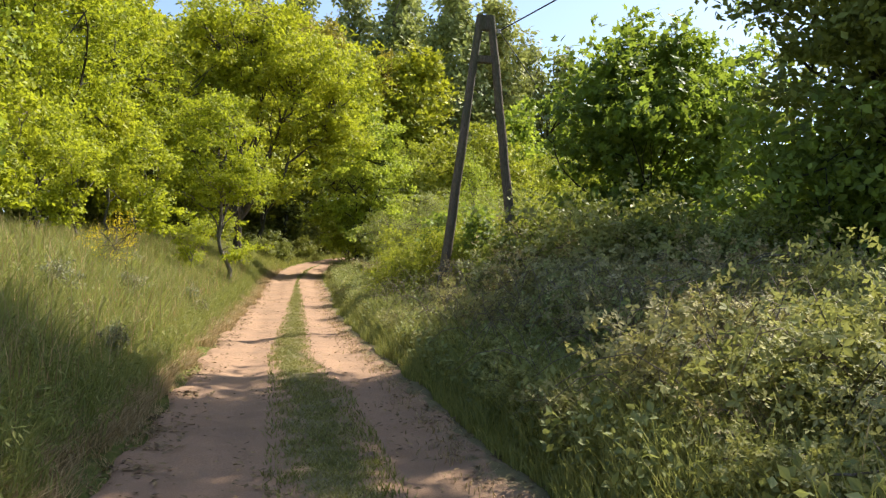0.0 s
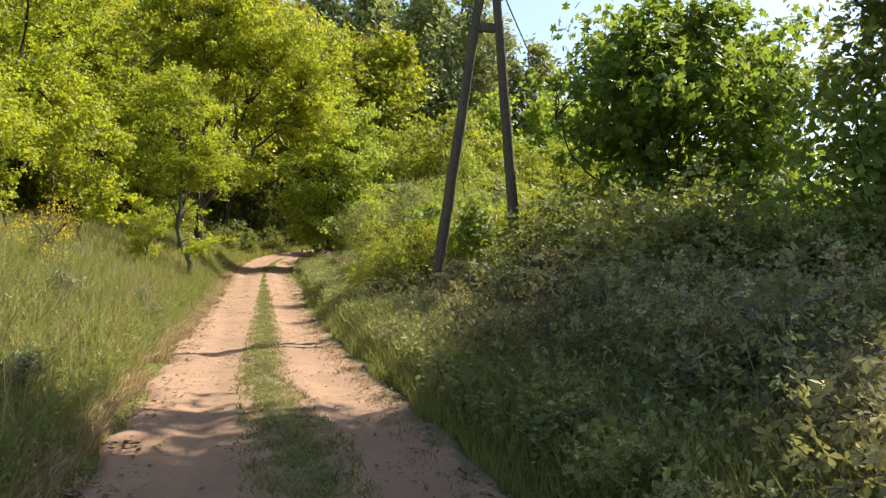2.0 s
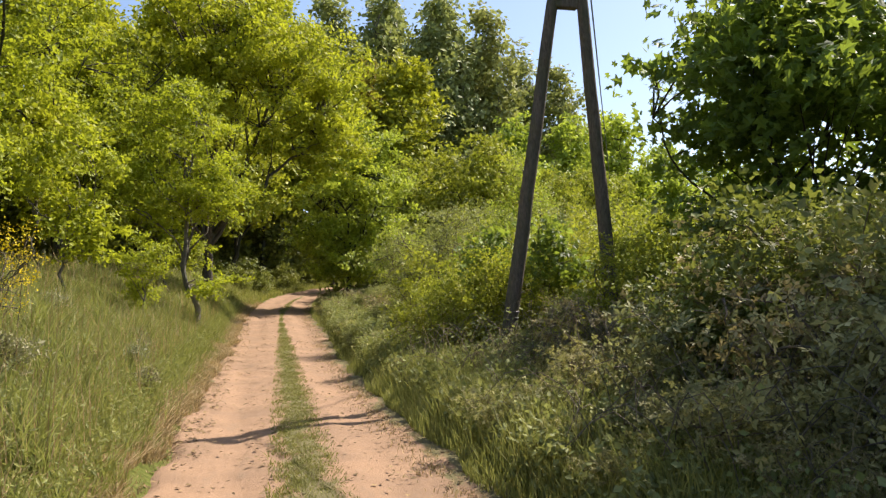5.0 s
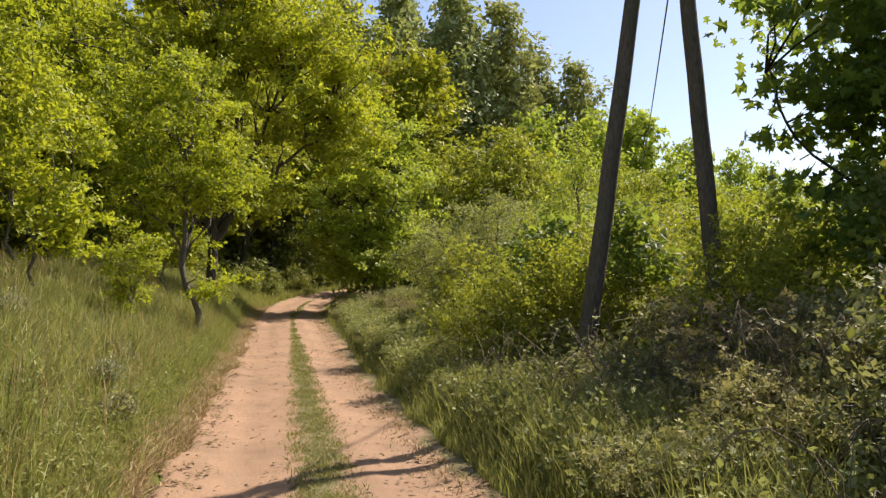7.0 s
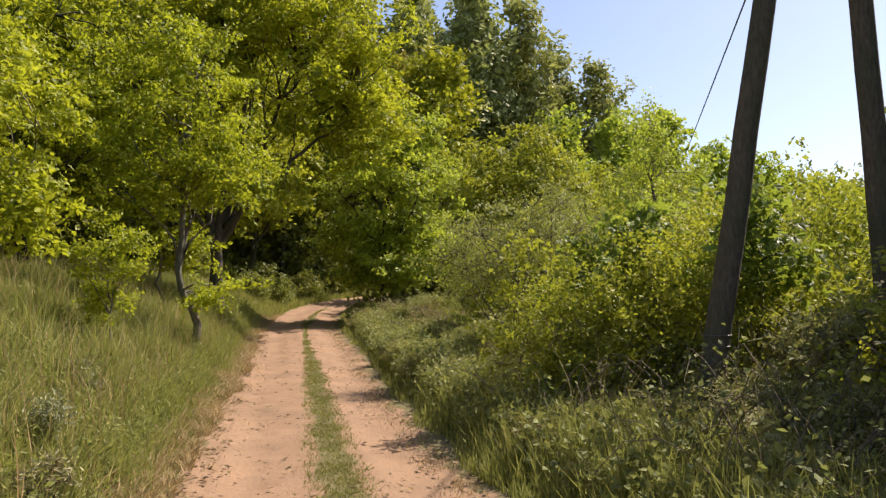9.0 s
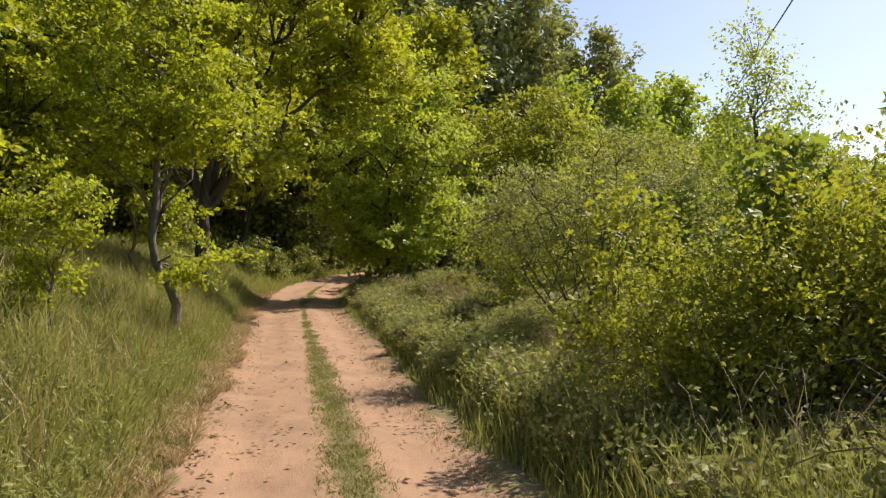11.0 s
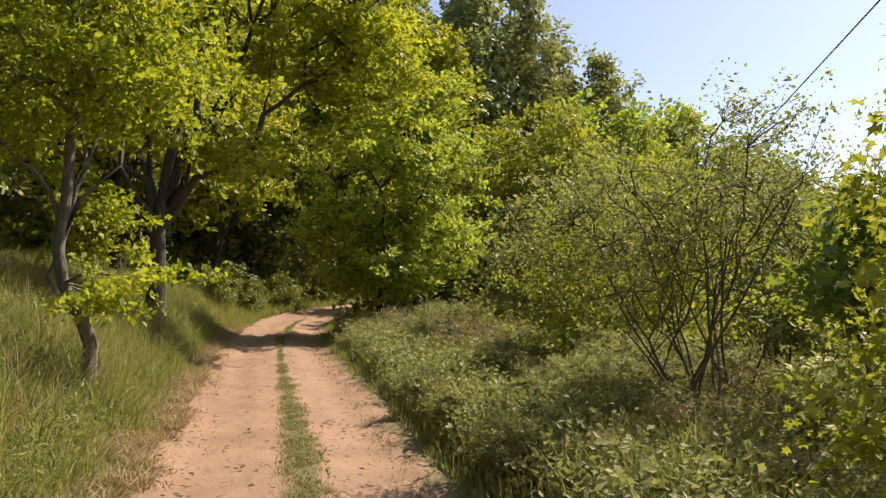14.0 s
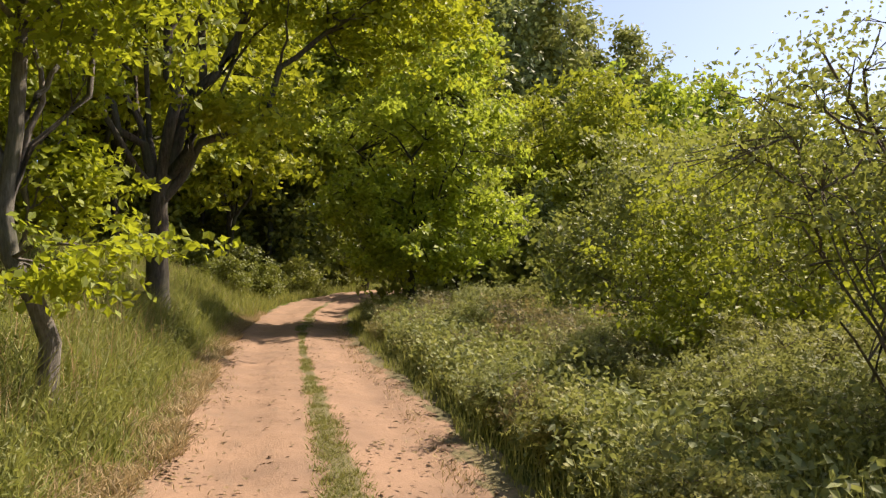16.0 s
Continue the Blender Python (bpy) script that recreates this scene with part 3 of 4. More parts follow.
for x, y, a, s in ((-2.2, 55.5, 30, 0.8), (0.7, 55.5, 170, 0.72), (2.6, 62, 250, 0.9), (-0.4, 64.5, 310, 0.95), (4.6, 57.5, 220, 0.85), (3.6, 69, 190, 1.1)):
    again(wood_tree, x, y, a, s)
again(bank_tree, -3.2, 48.2, 200, 0.85)
russet_tree = make_tree("russet_tree", [(0, 0, 12, 3.6, 4.4), (1.6, 0, 8.5, 2.8, 2.6), (-1.6, 0.4, 9.4, 2.6, 2.6), (0, 0, 16.0, 2.4, 2.2)], (0, 0.1, 7.5), RUSSET_LEAF, DARK_BARK, 520, 28, 0.8, 0.34, RHOMB, 14, 0.2,
                        label="tall tree with bronze-yellow spring leaves", group="trees of the wood", fork=0.4)
put(russet_tree, 3.4, 66)
again(russet_tree, 0.4, 70, 140, 1.1)
again(russet_tree, 8.2, 72, 260, 0.95)

# ---- beyond the bend and to the far side ----
bend_tree = make_tree("bend_tree", [(0.3, 0, 4.6, 2.6, 2.6), (1.2, 0, 2.4, 2.3, 1.5), (-1.1, -0.3, 2.6, 1.7, 1.3), (0.8, 0, 6.6, 1.7, 1.3), (-0.2, -0.8, 1.5, 1.9, 0.7)], (0.1, 0, 2.0), FRESH_LEAF, DARK_BARK, 620, 52, 0.45, 0.15, RHOMB, 12, 0.12,
                      label="rounded fresh-green tree at the bend of the track", fork=0.5)
put(bend_tree, 3.9, 42.0)
gold_tree = make_tree("gold_tree", [(0, 0, 5.6, 3.4, 3.4), (-1.6, 0, 3.6, 2.4, 2.0), (1.9, 0, 3.8, 2.4, 2.2)], (0, 0, 2.5), YELLOW_LEAF, DARK_BARK, 520, 32, 0.6, 0.22, RHOMB, 12, 0.13,
                      label="round-crowned yellow-green tree behind the bushes", fork=0.5)
put(gold_tree, 12.4, 51.0)
poplar = make_tree("grey_poplar", [(0, 0, 13, 4.2, 5.5), (0.8, 0, 19.5, 3.4, 4.5), (-1.4, 0, 9, 3.4, 3.4), (0.2, 0, 24, 1.9, 2.4)], (0, 0, 12), POPLAR_LEAF, GREY_BARK, 620, 19, 1.0, 0.52, RHOMB, 16, 0.3,
                   label="tall grey-green poplar rising above the wood", group="tall trees behind", fork=0.3, droop=0.6)
put(poplar, 21.5, 80.5, 0, 1.0, -1)
for x, y, a, s in ((16.5, 78, 60, 1.0), (12.0, 82, 130, 1.05), (26.5, 84, 210, 0.86), (29.5, 82, 300, 0.82), (7.0, 84, 20, 1.05), (2.5, 86, 200, 1.05), (19, 87, 250, 1.1), (14.0, 90, 320, 1.12), (-3, 88, 70, 1.05), (24, 90, 160, 0.95)):
    again(poplar, x, y, a, s, -1)
far_tree = make_tree("far_tree", [(0, 0, 8, 4.0, 4.5), (2.0, 0, 5.5, 3.0, 3.4), (-2.2, 0, 6, 2.8, 3.4), (0.5, 0, 12, 2.2, 2.4)], (0, 0, 5), FRESH_LEAF, DARK_BARK, 380, 26, 0.9, 0.42, RHOMB, 12, 0.2,
                     label="broad green tree in the far belt", group="tree belt", fork=0.4)
put(far_tree, 33, 80, 0, 1.08)
for x, y, a, s in ((24, 66, 40, 0.86), (30, 70, 200, 0.93), (38, 76, 80, 0.86), (44, 79, 10, 0.82), (51, 84, 140, 0.8), (58, 90, 250, 0.8), (18, 62, 310, 0.8), (66, 96, 60, 0.8), (76, 104, 170, 0.85), (88, 112, 20, 0.8)):
    again(far_tree, x, y, a, s)
for x, y, a, s in ((17.5, 54, 30, 0.8), (22, 57, 150, 0.85), (9.2, 54, 260, 0.85)):
    again(gold_tree, x, y, a, s)

# ---- shrubs between the track and the far trees ----
willow = make_tree("willow_bush", [(0, 0, 1.8, 1.5, 1.5), (0.9, 0.2, 1.3, 1.1, 1.1), (-0.9, -0.1, 1.3, 1.1, 1.1), (0.1, 0, 2.9, 0.9, 0.9)], (0, 0, 1), WILLOW_LEAF, TWIG_BARK, 290, 36, 0.42, 0.1, RHOMB, 16, 0.022, stems=8,
                   label="grey-green willow bush beside the track", category="bush", group="bushes")
put(willow, 6.4, 34)
for x, y, a, s in ((9.2, 37, 140, 1.15), (10.4, 41, 10, 1.3), (9.5, 31.5, 80, 1.15), (12.5, 36, 190, 1.3), (15, 41, 300, 1.3), (13, 31, 20, 1.2), (16.5, 47, 120, 1.4), (18, 36, 60, 1.4)):
    again(willow, x, y, a, s)
yellow_bush = make_tree("yellow_bush", [(0, 0, 1.5, 1.2, 1.2), (0.7, 0.2, 1.0, 0.9, 0.9), (-0.7, -0.1, 1.1, 0.9, 0.9), (0.1, 0, 2.3, 0.7, 0.7)], (0, 0, 1), YELLOW_LEAF, TWIG_BARK, 220, 36, 0.36, 0.075, RHOMB, 14, 0.018, stems=7,
                        label="yellow-green young bush among the brambles", category="bush", group="bushes")
put(yellow_bush, 7.2, 24.9)
for x, y, a, s in ((7.4, 21.6, 60, 1.1), (8.6, 26.4, 130, 1.25), (6.0, 29.2, 250, 1.15), (9.6, 24.5, 20, 1.3), (5.6, 20.6, 170, 0.85), (12.5, 26, 100, 1.3), (8.4, 20.2, 210, 1.0), (11.5, 21, 70, 1.1), (3.9, 19.9, 40, 0.72), (5.0, 16.9, 130, 0.72), (2.9, 20.4, 95, 0.56), (4.8, 21.2, 20, 0.55), (3.4, 19.9, 330, 0.6), (4.4, 19.4, 250, 0.62), (4.3, 28.6, 60, 0.8), (6.6, 18.6, 80, 0.9)):
    again(yellow_bush, x, y, a, s)
hazel = make_tree("hazel_shrub", [(-0.3, 0, 2.2, 1.1, 0.8), (-1.15, -0.1, 1.7, 0.9, 0.7), (0.7, 0.1, 2.1, 0.9, 0.8), (0.6, 0, 2.75, 0.7, 0.45)], (0, 0, 1), WILLOW_LEAF, TWIG_BARK, 330, 34, 0.3, 0.046, RHOMB, 16, 0.017, stems=14, twigs=0.9, fork=0.1,
                  label="many-stemmed open shrub with small grey-green leaves", category="shrub", spread=0.32, split=True)
put(hazel, 4.2, 25.1)
maple_sapling = make_tree("maple_sapling", [(0, 0, 1.35, 0.5, 0.45), (0.1, 0, 1.85, 0.35, 0.3)], (0, 0, 1.4), MAPLE_LEAF, TWIG_BARK, 90, 12, 0.26, 0.105, LOBED, 6, 0.025,
                          label="young maple with broad lobed leaves", category="sapling", group="maple saplings", fork=0.2, split=True)
put(maple_sapling, 4.35, 23.5)
again(maple_sapling, 4.1, 20.6, 120, 1.1)
again(maple_sapling, 4.9, 19.6, 210, 1.15)
yellow_sapling = make_tree("yellow_sapling", [(0, 0, 1.9, 0.6, 0.6), (0.1, 0, 2.8, 0.5, 0.4), (-0.3, -0.1, 1.2, 0.5, 0.4)], (0.05, 0, 2.2), YELLOW_LEAF, TWIG_BARK, 90, 12, 0.32, 0.10, LOBED, 9, 0.018,
                           label="thin sapling with sparse yellow-green lobed leaves", category="sapling", group="maple saplings", fork=0.2, split=True)
put(yellow_sapling, 2.75, 21.3, 0, 0.66)
again(yellow_sapling, 3.6, 21.9, 100, 0.6)
again(yellow_sapling, 5.2, 22.2, 200, 0.75)
again(yellow_sapling, 5.6, 15.2, 310, 0.8)
birch = make_tree("young_birch", [(0, 0, 3.6, 1.2, 1.5), (0.2, 0, 5.2, 0.8, 1.2)], (0.1, 0, 4.4), FRESH_LEAF, GREY_BARK, 150, 40, 0.4, 0.075, RHOMB, 12, 0.04, droop=0.5,
                  label="slender young birch with small leaves", fork=0.1)
put(birch, 5.5, 23.4, 0, 0.68)

# ---- big maple and its neighbour ----
maple = make_tree("maple_tree", [(0, 0, 3.4, 2.6, 1.9), (-1.1, -0.3, 4.6, 1.5, 1.2), (1.0, 0, 4.8, 1.6, 1.3), (-0.4, 0.2, 5.4, 1.2, 0.9), (0, -0.3, 2.0, 2.5, 0.9)], (0.1, 0, 1.3), MAPLE_LEAF, DARK_BARK, 900, 22, 0.5, 0.17, LOBED, 16, 0.07, stems=5,
                  label="dense dark-green maple beside the brambles", category="tree", spread=0.25, split=True)
put(maple, 8.7, 17.3, 0, 1.1)
side_tree = make_tree("side_tree", [(0, 0, 5.0, 3.0, 2.6), (-1.0, 0.5, 7.8, 2.6, 2.2), (0.8, 0, 3.0, 2.6, 1.4), (0, 0, 9.6, 1.8, 1.6)], (0.1, 0, 2.5), DARK_LEAF, DARK_BARK, 1150, 40, 0.55, 0.15, RHOMB, 16, 0.16,
                      label="tall dark-leaved tree shading the track", group="shade trees", fork=0.5)
put(side_tree, 9.9, 11.2)
# Crown above the view, added to cast the shade edge across the track
dense_caster = make_tree("ash_tree", [(0, 0, 10.5, 3.6, 3.6), (1.2, 0.6, 14, 2.8, 2.6), (-1.6, -0.4, 13, 2.6, 2.4)], (0, 0.1, 7.0), DARK_LEAF, DARK_BARK, 520, 24, 0.7, 0.26, RHOMB, 14, 0.16,
                label="tall airy tree with crown above the view, added to shade the track", group="shade trees", fork=0.5)
put(dense_caster, 9.3, 11.4)
# Sparser trees, never in view, added to dapple the start of the track
open_caster = make_tree("ash_tree", [(0, 0, 10.5, 3.6, 3.6), (1.2, 0.6, 14, 2.8, 2.6), (-1.6, -0.4, 13, 2.6, 2.4)], (0, 0.1, 7.0), WOOD_LEAF, DARK_BARK, 170, 15, 0.7, 0.28, RHOMB, 14, 0.16,
                     label="thinly leaved tall tree out of view, added for dappled shade", group="shade trees", fork=0.5)
put(open_caster, 9.2, 4.6)
again(open_caster, 9.6, -1.2, 240, 1.05)

# ---- undergrowth that closes the wood ----
thicket = make_tree("undergrowth", [(0, 0, 1.1, 1.9, 1.2), (1.2, 0.3, 0.9, 1.4, 0.9), (-1.2, -0.2, 0.9, 1.4, 1.0), (0.2, 0, 2.2, 1.3, 0.9)], (0, 0, 1), DARK_LEAF, DARK_BARK, 170, 22, 0.6, 0.25, RHOMB, 10, 0.03, stems=5,
                    label="dark leafy undergrowth beneath the trees", category="bush", group="undergrowth")
put(thicket, -5.0, 47.5)
for x, y, a, s in ((-8.5, 33, 40, 1.1), (-7.5, 42, 120, 1.3), (-11, 28, 200, 1.2), (-9.5, 24, 10, 0.9), (-12.5, 36, 75, 1.3), (-10, 48, 300, 1.3), (-3.4, 53, 160, 1.1), (0.0, 56, 20, 1.2), (-6.5, 55, 90, 1.5),
                   (3.0, 61, 250, 1.5), (8.0, 64, 130, 1.5), (-14, 20, 180, 1.1), (-12, 55, 60, 1.6), (-17, 44, 220, 1.6), (6.2, 47, 20, 1.2), (8.8, 47, 100, 1.3), (12.5, 62, 10, 1.5), (-16, 30, 140, 1.4), (-11.5, 17, 50, 1.0), (5.6, 70, 0, 2.0), (-5, 62, 0, 2.0), (-9, 60, 90, 2.0), (-4, 72, 30, 2.4), (-1.5, 63, 40, 2.0), (-21, 35, 140, 1.7)):
    again(thicket, x, y, a, s)
near_bush = make_tree("hawthorn", [(0, 0, 1.4, 0.9, 0.9), (0.4, -0.2, 2.6, 0.8, 0.8), (0.3, 0, 3.5, 0.7, 0.5)], (0.1, 0, 2.4), FRESH_LEAF, DARK_BARK, 200, 40, 0.36, 0.07, RHOMB, 8, 0.05, label="shaded hawthorn at the top of the grassy bank", fork=0.2)
put(near_bush, -3.7, 8.9)


# ---- grasses and weeds ----
def blades(name, x, y, height, width, mat, label, lean=0.35, sink=0.02):
    """Bent grass blades, each three triangles, standing on the ground."""
    n = len(x)
    z = np.where(np.abs(x - road_x(y) - 0.05) < 1.45, np.interp(y, RISE_Y, RISE_Z), gz(x, y)) - sink
    a = rng.uniform(0, 2 * np.pi, n)
    b = rng.uniform(0, 2 * np.pi, n)
    h = height * rng.uniform(0.5, 1.25, n)
    w = width * rng.uniform(0.6, 1.3, n)
    l = h * lean * rng.uniform(0.2, 1.6, n)
    base = np.stack([x, y, z], -1)
    side = np.stack([np.cos(a) * w, np.sin(a) * w, 0 * w], -1) / 2
    to = np.stack([np.cos(b) * l, np.sin(b) * l, 0 * l], -1)
    up = np.stack([0 * h, 0 * h, h], -1)
    p = np.stack([base - side, base + side, base + side * 0.8 + up * 0.6 + to * 0.35, base - side * 0.8 + up * 0.6 + to * 0.35, base + up * 0.97 + to], 1)
    f = (np.arange(n)[:, None, None] * 5 + np.array([(0, 1, 2), (0, 2, 3), (3, 2, 4)])[None]).reshape(-1, 3)
    ob = new(name, raw_mesh(name, p.reshape(-1, 3), f, mat))
    return tagged(ob, label, "grass", kind="stuff")


def patchy(x, y, s, cut):
    return wave(x + 5, y, s) + 0.6 * wave(y, x + 3, s * 0.37) + rng.normal(size=len(x)) * 0.35 > cut


def left_field(n, far):
    y = 1.5 + 45 * rng.random(n) ** 1.25
    d = far * rng.random(n) ** 1.5 + 0.3 * smooth(11, 5, y)
    return road_x(y) + left_edge(y) + 0.04 - d - 0.1 * wave(y, y * 0, 0.7), y, d


x, y, d = left_field(80000, 7.5)
k = patchy(x, y, 0.9, -0.35)
tuft = 0.75 + 0.35 * wave(x, y, 0.45)
blades("grass_tall", x[k], y[k], (0.5 * smooth(-0.2, 1.3, d[k]) + 0.05) * tuft[k], 0.014, GRASS_TALL, "tall pale meadow grass on the bank", 0.6)
x, y, d = left_field(70000, 6.0)
tuft = 0.7 + 0.4 * wave(x + 2, y, 0.6)
blades("grass_lush", x, y, (0.34 * smooth(-0.3, 0.9, d) + 0.05) * tuft, 0.017, GRASS_LUSH, "fresh green grass on the bank", 0.7)
x, y, d = left_field(30000, 5.0)
k = patchy(x, y, 0.6, 0.5)
blades("dry_grass", x[k], y[k], (0.4 * smooth(-0.3, 1.0, d[k]) + 0.05), 0.009, GRASS_DRY, "dry straw-coloured grass on the bank", 0.7)
n = 62000
y = 1.5 + 46 * rng.random(n) ** 1.4
e = 1.6 * rng.random(n) ** 1.4
x = road_x(y) + right_edge(y) + 0.08 + e + 0.1 * wave(y, y * 0 + 2, 0.6)
k = (y < 19) | (rng.random(n) < 0.4)
x, y, e = x[k], y[k], e[k]
blades("verge_grass", x, y, 0.5 * smooth(-0.25, 0.6, e) * np.where(y > 24, 0.65, 1.0) + 0.05, 0.012, GRASS_LUSH, "dark green grass along the thicket")
n = 40000
y = 18 + 26 * rng.random(n)
x = road_x(y) + 2.2 + 5 * rng.random(n)
blades("rough_grass", x, y, 0.36, 0.014, GRASS_TALL, "rough dry grass among the bushes")
n = 100000
y = 2.0 + 46 * rng.random(n) ** 1.5
u = strip_mid(y) + 0.03 * wave(y, y * 0, 0.5) + rng.normal(size=n) * strip_half(y) * 0.5
x = road_x(y) + u
k = patchy(x, y, 0.35, np.interp(y, [10, 26, 30, 40], [-0.75, -0.75, -0.1, -0.1])) & (np.abs(u - strip_mid(y)) < strip_half(y) * 1.05)
blades("centre_grass", x[k], y[k], 0.07, 0.011, GRASS_SHORT, "short trodden grass between the ruts", 0.7)
n = 36000
y = 2.0 + 42 * rng.random(n) ** 1.5
onto = np.abs(rng.normal(size=n)) * 0.16 - 0.05
x = road_x(y) + np.where(rng.random(n) < 0.6, left_edge(y) + onto, right_edge(y) - onto) - 0.06 * wave(y, y * 0, 0.7)
k = patchy(x, y, 0.4, -0.1)
blades("edge_grass", x[k], y[k], 0.05, 0.009, GRASS_DRY, "thin dry grass creeping over the sand", 0.8)

n = 52000
y = 1.5 + 44 * rng.random(n) ** 1.4
x = road_x(y) + left_edge(y) + 0.12 - 0.1 * wave(y, y * 0, 0.7) - np.abs(rng.normal(size=n)) * 0.3 - 0.2 * smooth(11, 5, y) * rng.random(n)
k = patchy(x, y, 0.3, -0.45)
blades("straw_edge", x[k], y[k], 0.15, 0.011, GRASS_DRY, "matted straw-coloured grass along the rut", 1.1)

# tussocks
for name, count, mat, tall, words in (("grass_tussocks", 900, GRASS_LUSH, 0.52, "dense green grass tussocks on the bank"), ("pale_tussocks", 700, GRASS_TALL, 0.6, "pale bent grass tussocks on the bank")):
    ty0 = 2 + 38 * rng.random(count) ** 1.2
    td = 0.25 + 5.2 * rng.random(count) ** 1.4
    tx0 = road_x(ty0) - 1.35 - td
    idx = np.repeat(np.arange(count), 34)
    x, y = tx0[idx] + rng.normal(size=len(idx)) * 0.07, ty0[idx] + rng.normal(size=len(idx)) * 0.07
    blades(name, x, y, (tall * smooth(-0.6, 1.0, td) * rng.uniform(0.6, 1.2, count))[idx], 0.012, mat, words, 0.55)

# dry leaves and crumbs on the sand
n = 22000
y = 2.5 + 36 * rng.random(n) ** 1.7
side_pick = rng.random(n)
x = np.where(side_pick < 0.55, left_edge(y) + 0.12 + rng.normal(size=n) * 0.22, np.where(side_pick < 0.75, right_edge(y) - 0.1 + rng.normal(size=n) * 0.14, strip_mid(y) + rng.normal(size=n) * (strip_half(y) + 0.2)))
k = (wave(x * 1.3, y, 0.22) + 0.7 * wave(x + 9, y, 0.6) + 0.3 * rng.normal(size=n) > 0.15) | (rng.random(n) < 0.08)
x, y = x[k] + road_x(y[k]), y[k]
n = len(x)
z = np.interp(y, RISE_Y, RISE_Z) + 0.02
ob = new("leaf_litter", leaf_cloud("leaf_litter", np.stack([x, y, z], -1), 0.05 * rng.uniform(0.4, 1.5, n), LITTER, RHOMB, 3.0))
tagged(ob, "dry brown leaves and crumbs on the sand", "leaf litter", kind="stuff")


def weeds(name, x, y, h, size, mat, form, per, label, category="weeds"):
    """Leafy stems standing among the grass."""
    n = len(x)
    idx = np.repeat(np.arange(n), per)
    u = rng.random(n * per)
    hh = (h * rng.uniform(0.5, 1.3, n))[idx]
    lx, ly = rng.normal(size=n) * 0.15, rng.normal(size=n) * 0.15
    pts = np.stack([x[idx] + lx[idx] * u * hh + rng.normal(size=n * per) * 0.05, y[idx] + ly[idx] * u * hh + rng.normal(size=n * per) * 0.05, gz(x, y)[idx] + 0.03 + u * hh], -1)
    ob = new(name, leaf_cloud(name, pts, size * rng.uniform(0.5, 1.3, n * per), mat, form, 0.9))
    return tagged(ob, label, category, kind="stuff")


n = 2600
y = 2 + 40 * rng.random(n) ** 1.2
weeds("verge_weeds", road_x(y) + 1.6 + 0.9 * rng.random(n), y, 0.42, 0.07, WEED_LEAF, RHOMB, 22, "leafy nettles and weeds along the thicket")
n = 3600
y = 2 + 34 * rng.random(n) ** 1.2
weeds("bank_weeds", road_x(y) - 1.6 - 4.2 * rng.random(n) ** 1.4, y, 0.42, 0.055, GRASS_TALL, NARROW, 18, "small leafy weeds among the bank grass")

# seed heads
n = 4200
y = 2 + 32 * rng.random(n) ** 1.2
x = road_x(y) - 1.8 - 4.5 * rng.random(n) ** 1.2
blades("seed_stalks", x, y, 0.75, 0.008, GRASS_DRY, "pale seed stalks standing above the grass", 0.25)

# ---- bramble thicket ----
bramble = make_tree("bramble_bush", [(0, 0, 0.45, 0.9, 0.45), (0.5, 0.2, 0.75, 0.6, 0.4), (-0.5, -0.1, 0.65, 0.6, 0.4)], (0, 0, 0.5), BRAMBLE_LEAF, CANE_BARK, 230, 12, 0.22, 0.055, TRIFOIL, 24, 0.006, stems=12, spread=0.35, twigs=0.6, up=0.35,
                    label="tangled bramble bush with dull green leaves", category="bramble", group="bramble thicket", shell=0.3)
put(bramble, 2.95, 5.2)
bramble_b = make_tree("bramble_bush", [(0, 0, 0.55, 0.8, 0.5), (0.5, 0.1, 0.9, 0.5, 0.45), (-0.4, -0.3, 0.75, 0.6, 0.5)], (0, 0, 0.5), WEED_LEAF, CANE_BARK, 210, 12, 0.24, 0.062, TRIFOIL, 20, 0.006, stems=10, spread=0.35, twigs=0.5, up=0.35,
                      label="fresh leafy bramble bush beside the track", category="bramble", group="bramble thicket", shell=0.3)
put(bramble_b, 3.5, 4.2)
bramble_c = make_tree("bramble_bush", [(0, 0, 0.5, 0.8, 0.5), (0.4, 0.2, 0.95, 0.45, 0.4), (-0.4, -0.1, 0.8, 0.5, 0.45)], (0, 0, 0.5), DRY_BRAMBLE, CANE_BARK, 170, 11, 0.22, 0.048, TRIFOIL, 26, 0.006, stems=16, spread=0.4, twigs=1.0, up=0.2,
                      label="half-bare bramble bush with reddish-brown leaves", category="bramble", group="bramble thicket", shell=0.3)
put(bramble_c, 3.3, 7.4)
kinds = (bramble, bramble, bramble_b, bramble_c)
for i in range(84):
    row, col_i = divmod(i, 6)
    y0 = 3.0 + row * 1.32 + rng.uniform(-0.45, 0.45)
    x0 = 2.3 + col_i * 0.8 + rng.uniform(-0.3, 0.3)
    high = (0.5, 0.8, 0.95, 1.05, 1.1, 1.15)[col_i] * rng.uniform(0.8, 1.15) * (1.25 if 9.5 < y0 < 14.5 and col_i > 1 else 0.72 if y0 > 15 and col_i < 4 else 1.0)
    again(kinds[rng.integers(4)], float(road_x(y0)) - 0.2 + x0, y0, rng.uniform(0, 360), high)
for i in range(66):
    row, col_i = divmod(i, 3)
    y0 = 21.6 + row * 0.98 + rng.uniform(-0.4, 0.4)
    x0 = 1.95 + col_i * 1.0 + rng.uniform(-0.3, 0.3)
    again(kinds[(0, 2, 2, 3)[rng.integers(4)]], float(road_x(y0)) + x0, y0, rng.uniform(0, 360), (0.4, 0.55, 0.66)[col_i] * rng.uniform(0.75, 1.2), 0, "low bramble clump on the grassy verge")
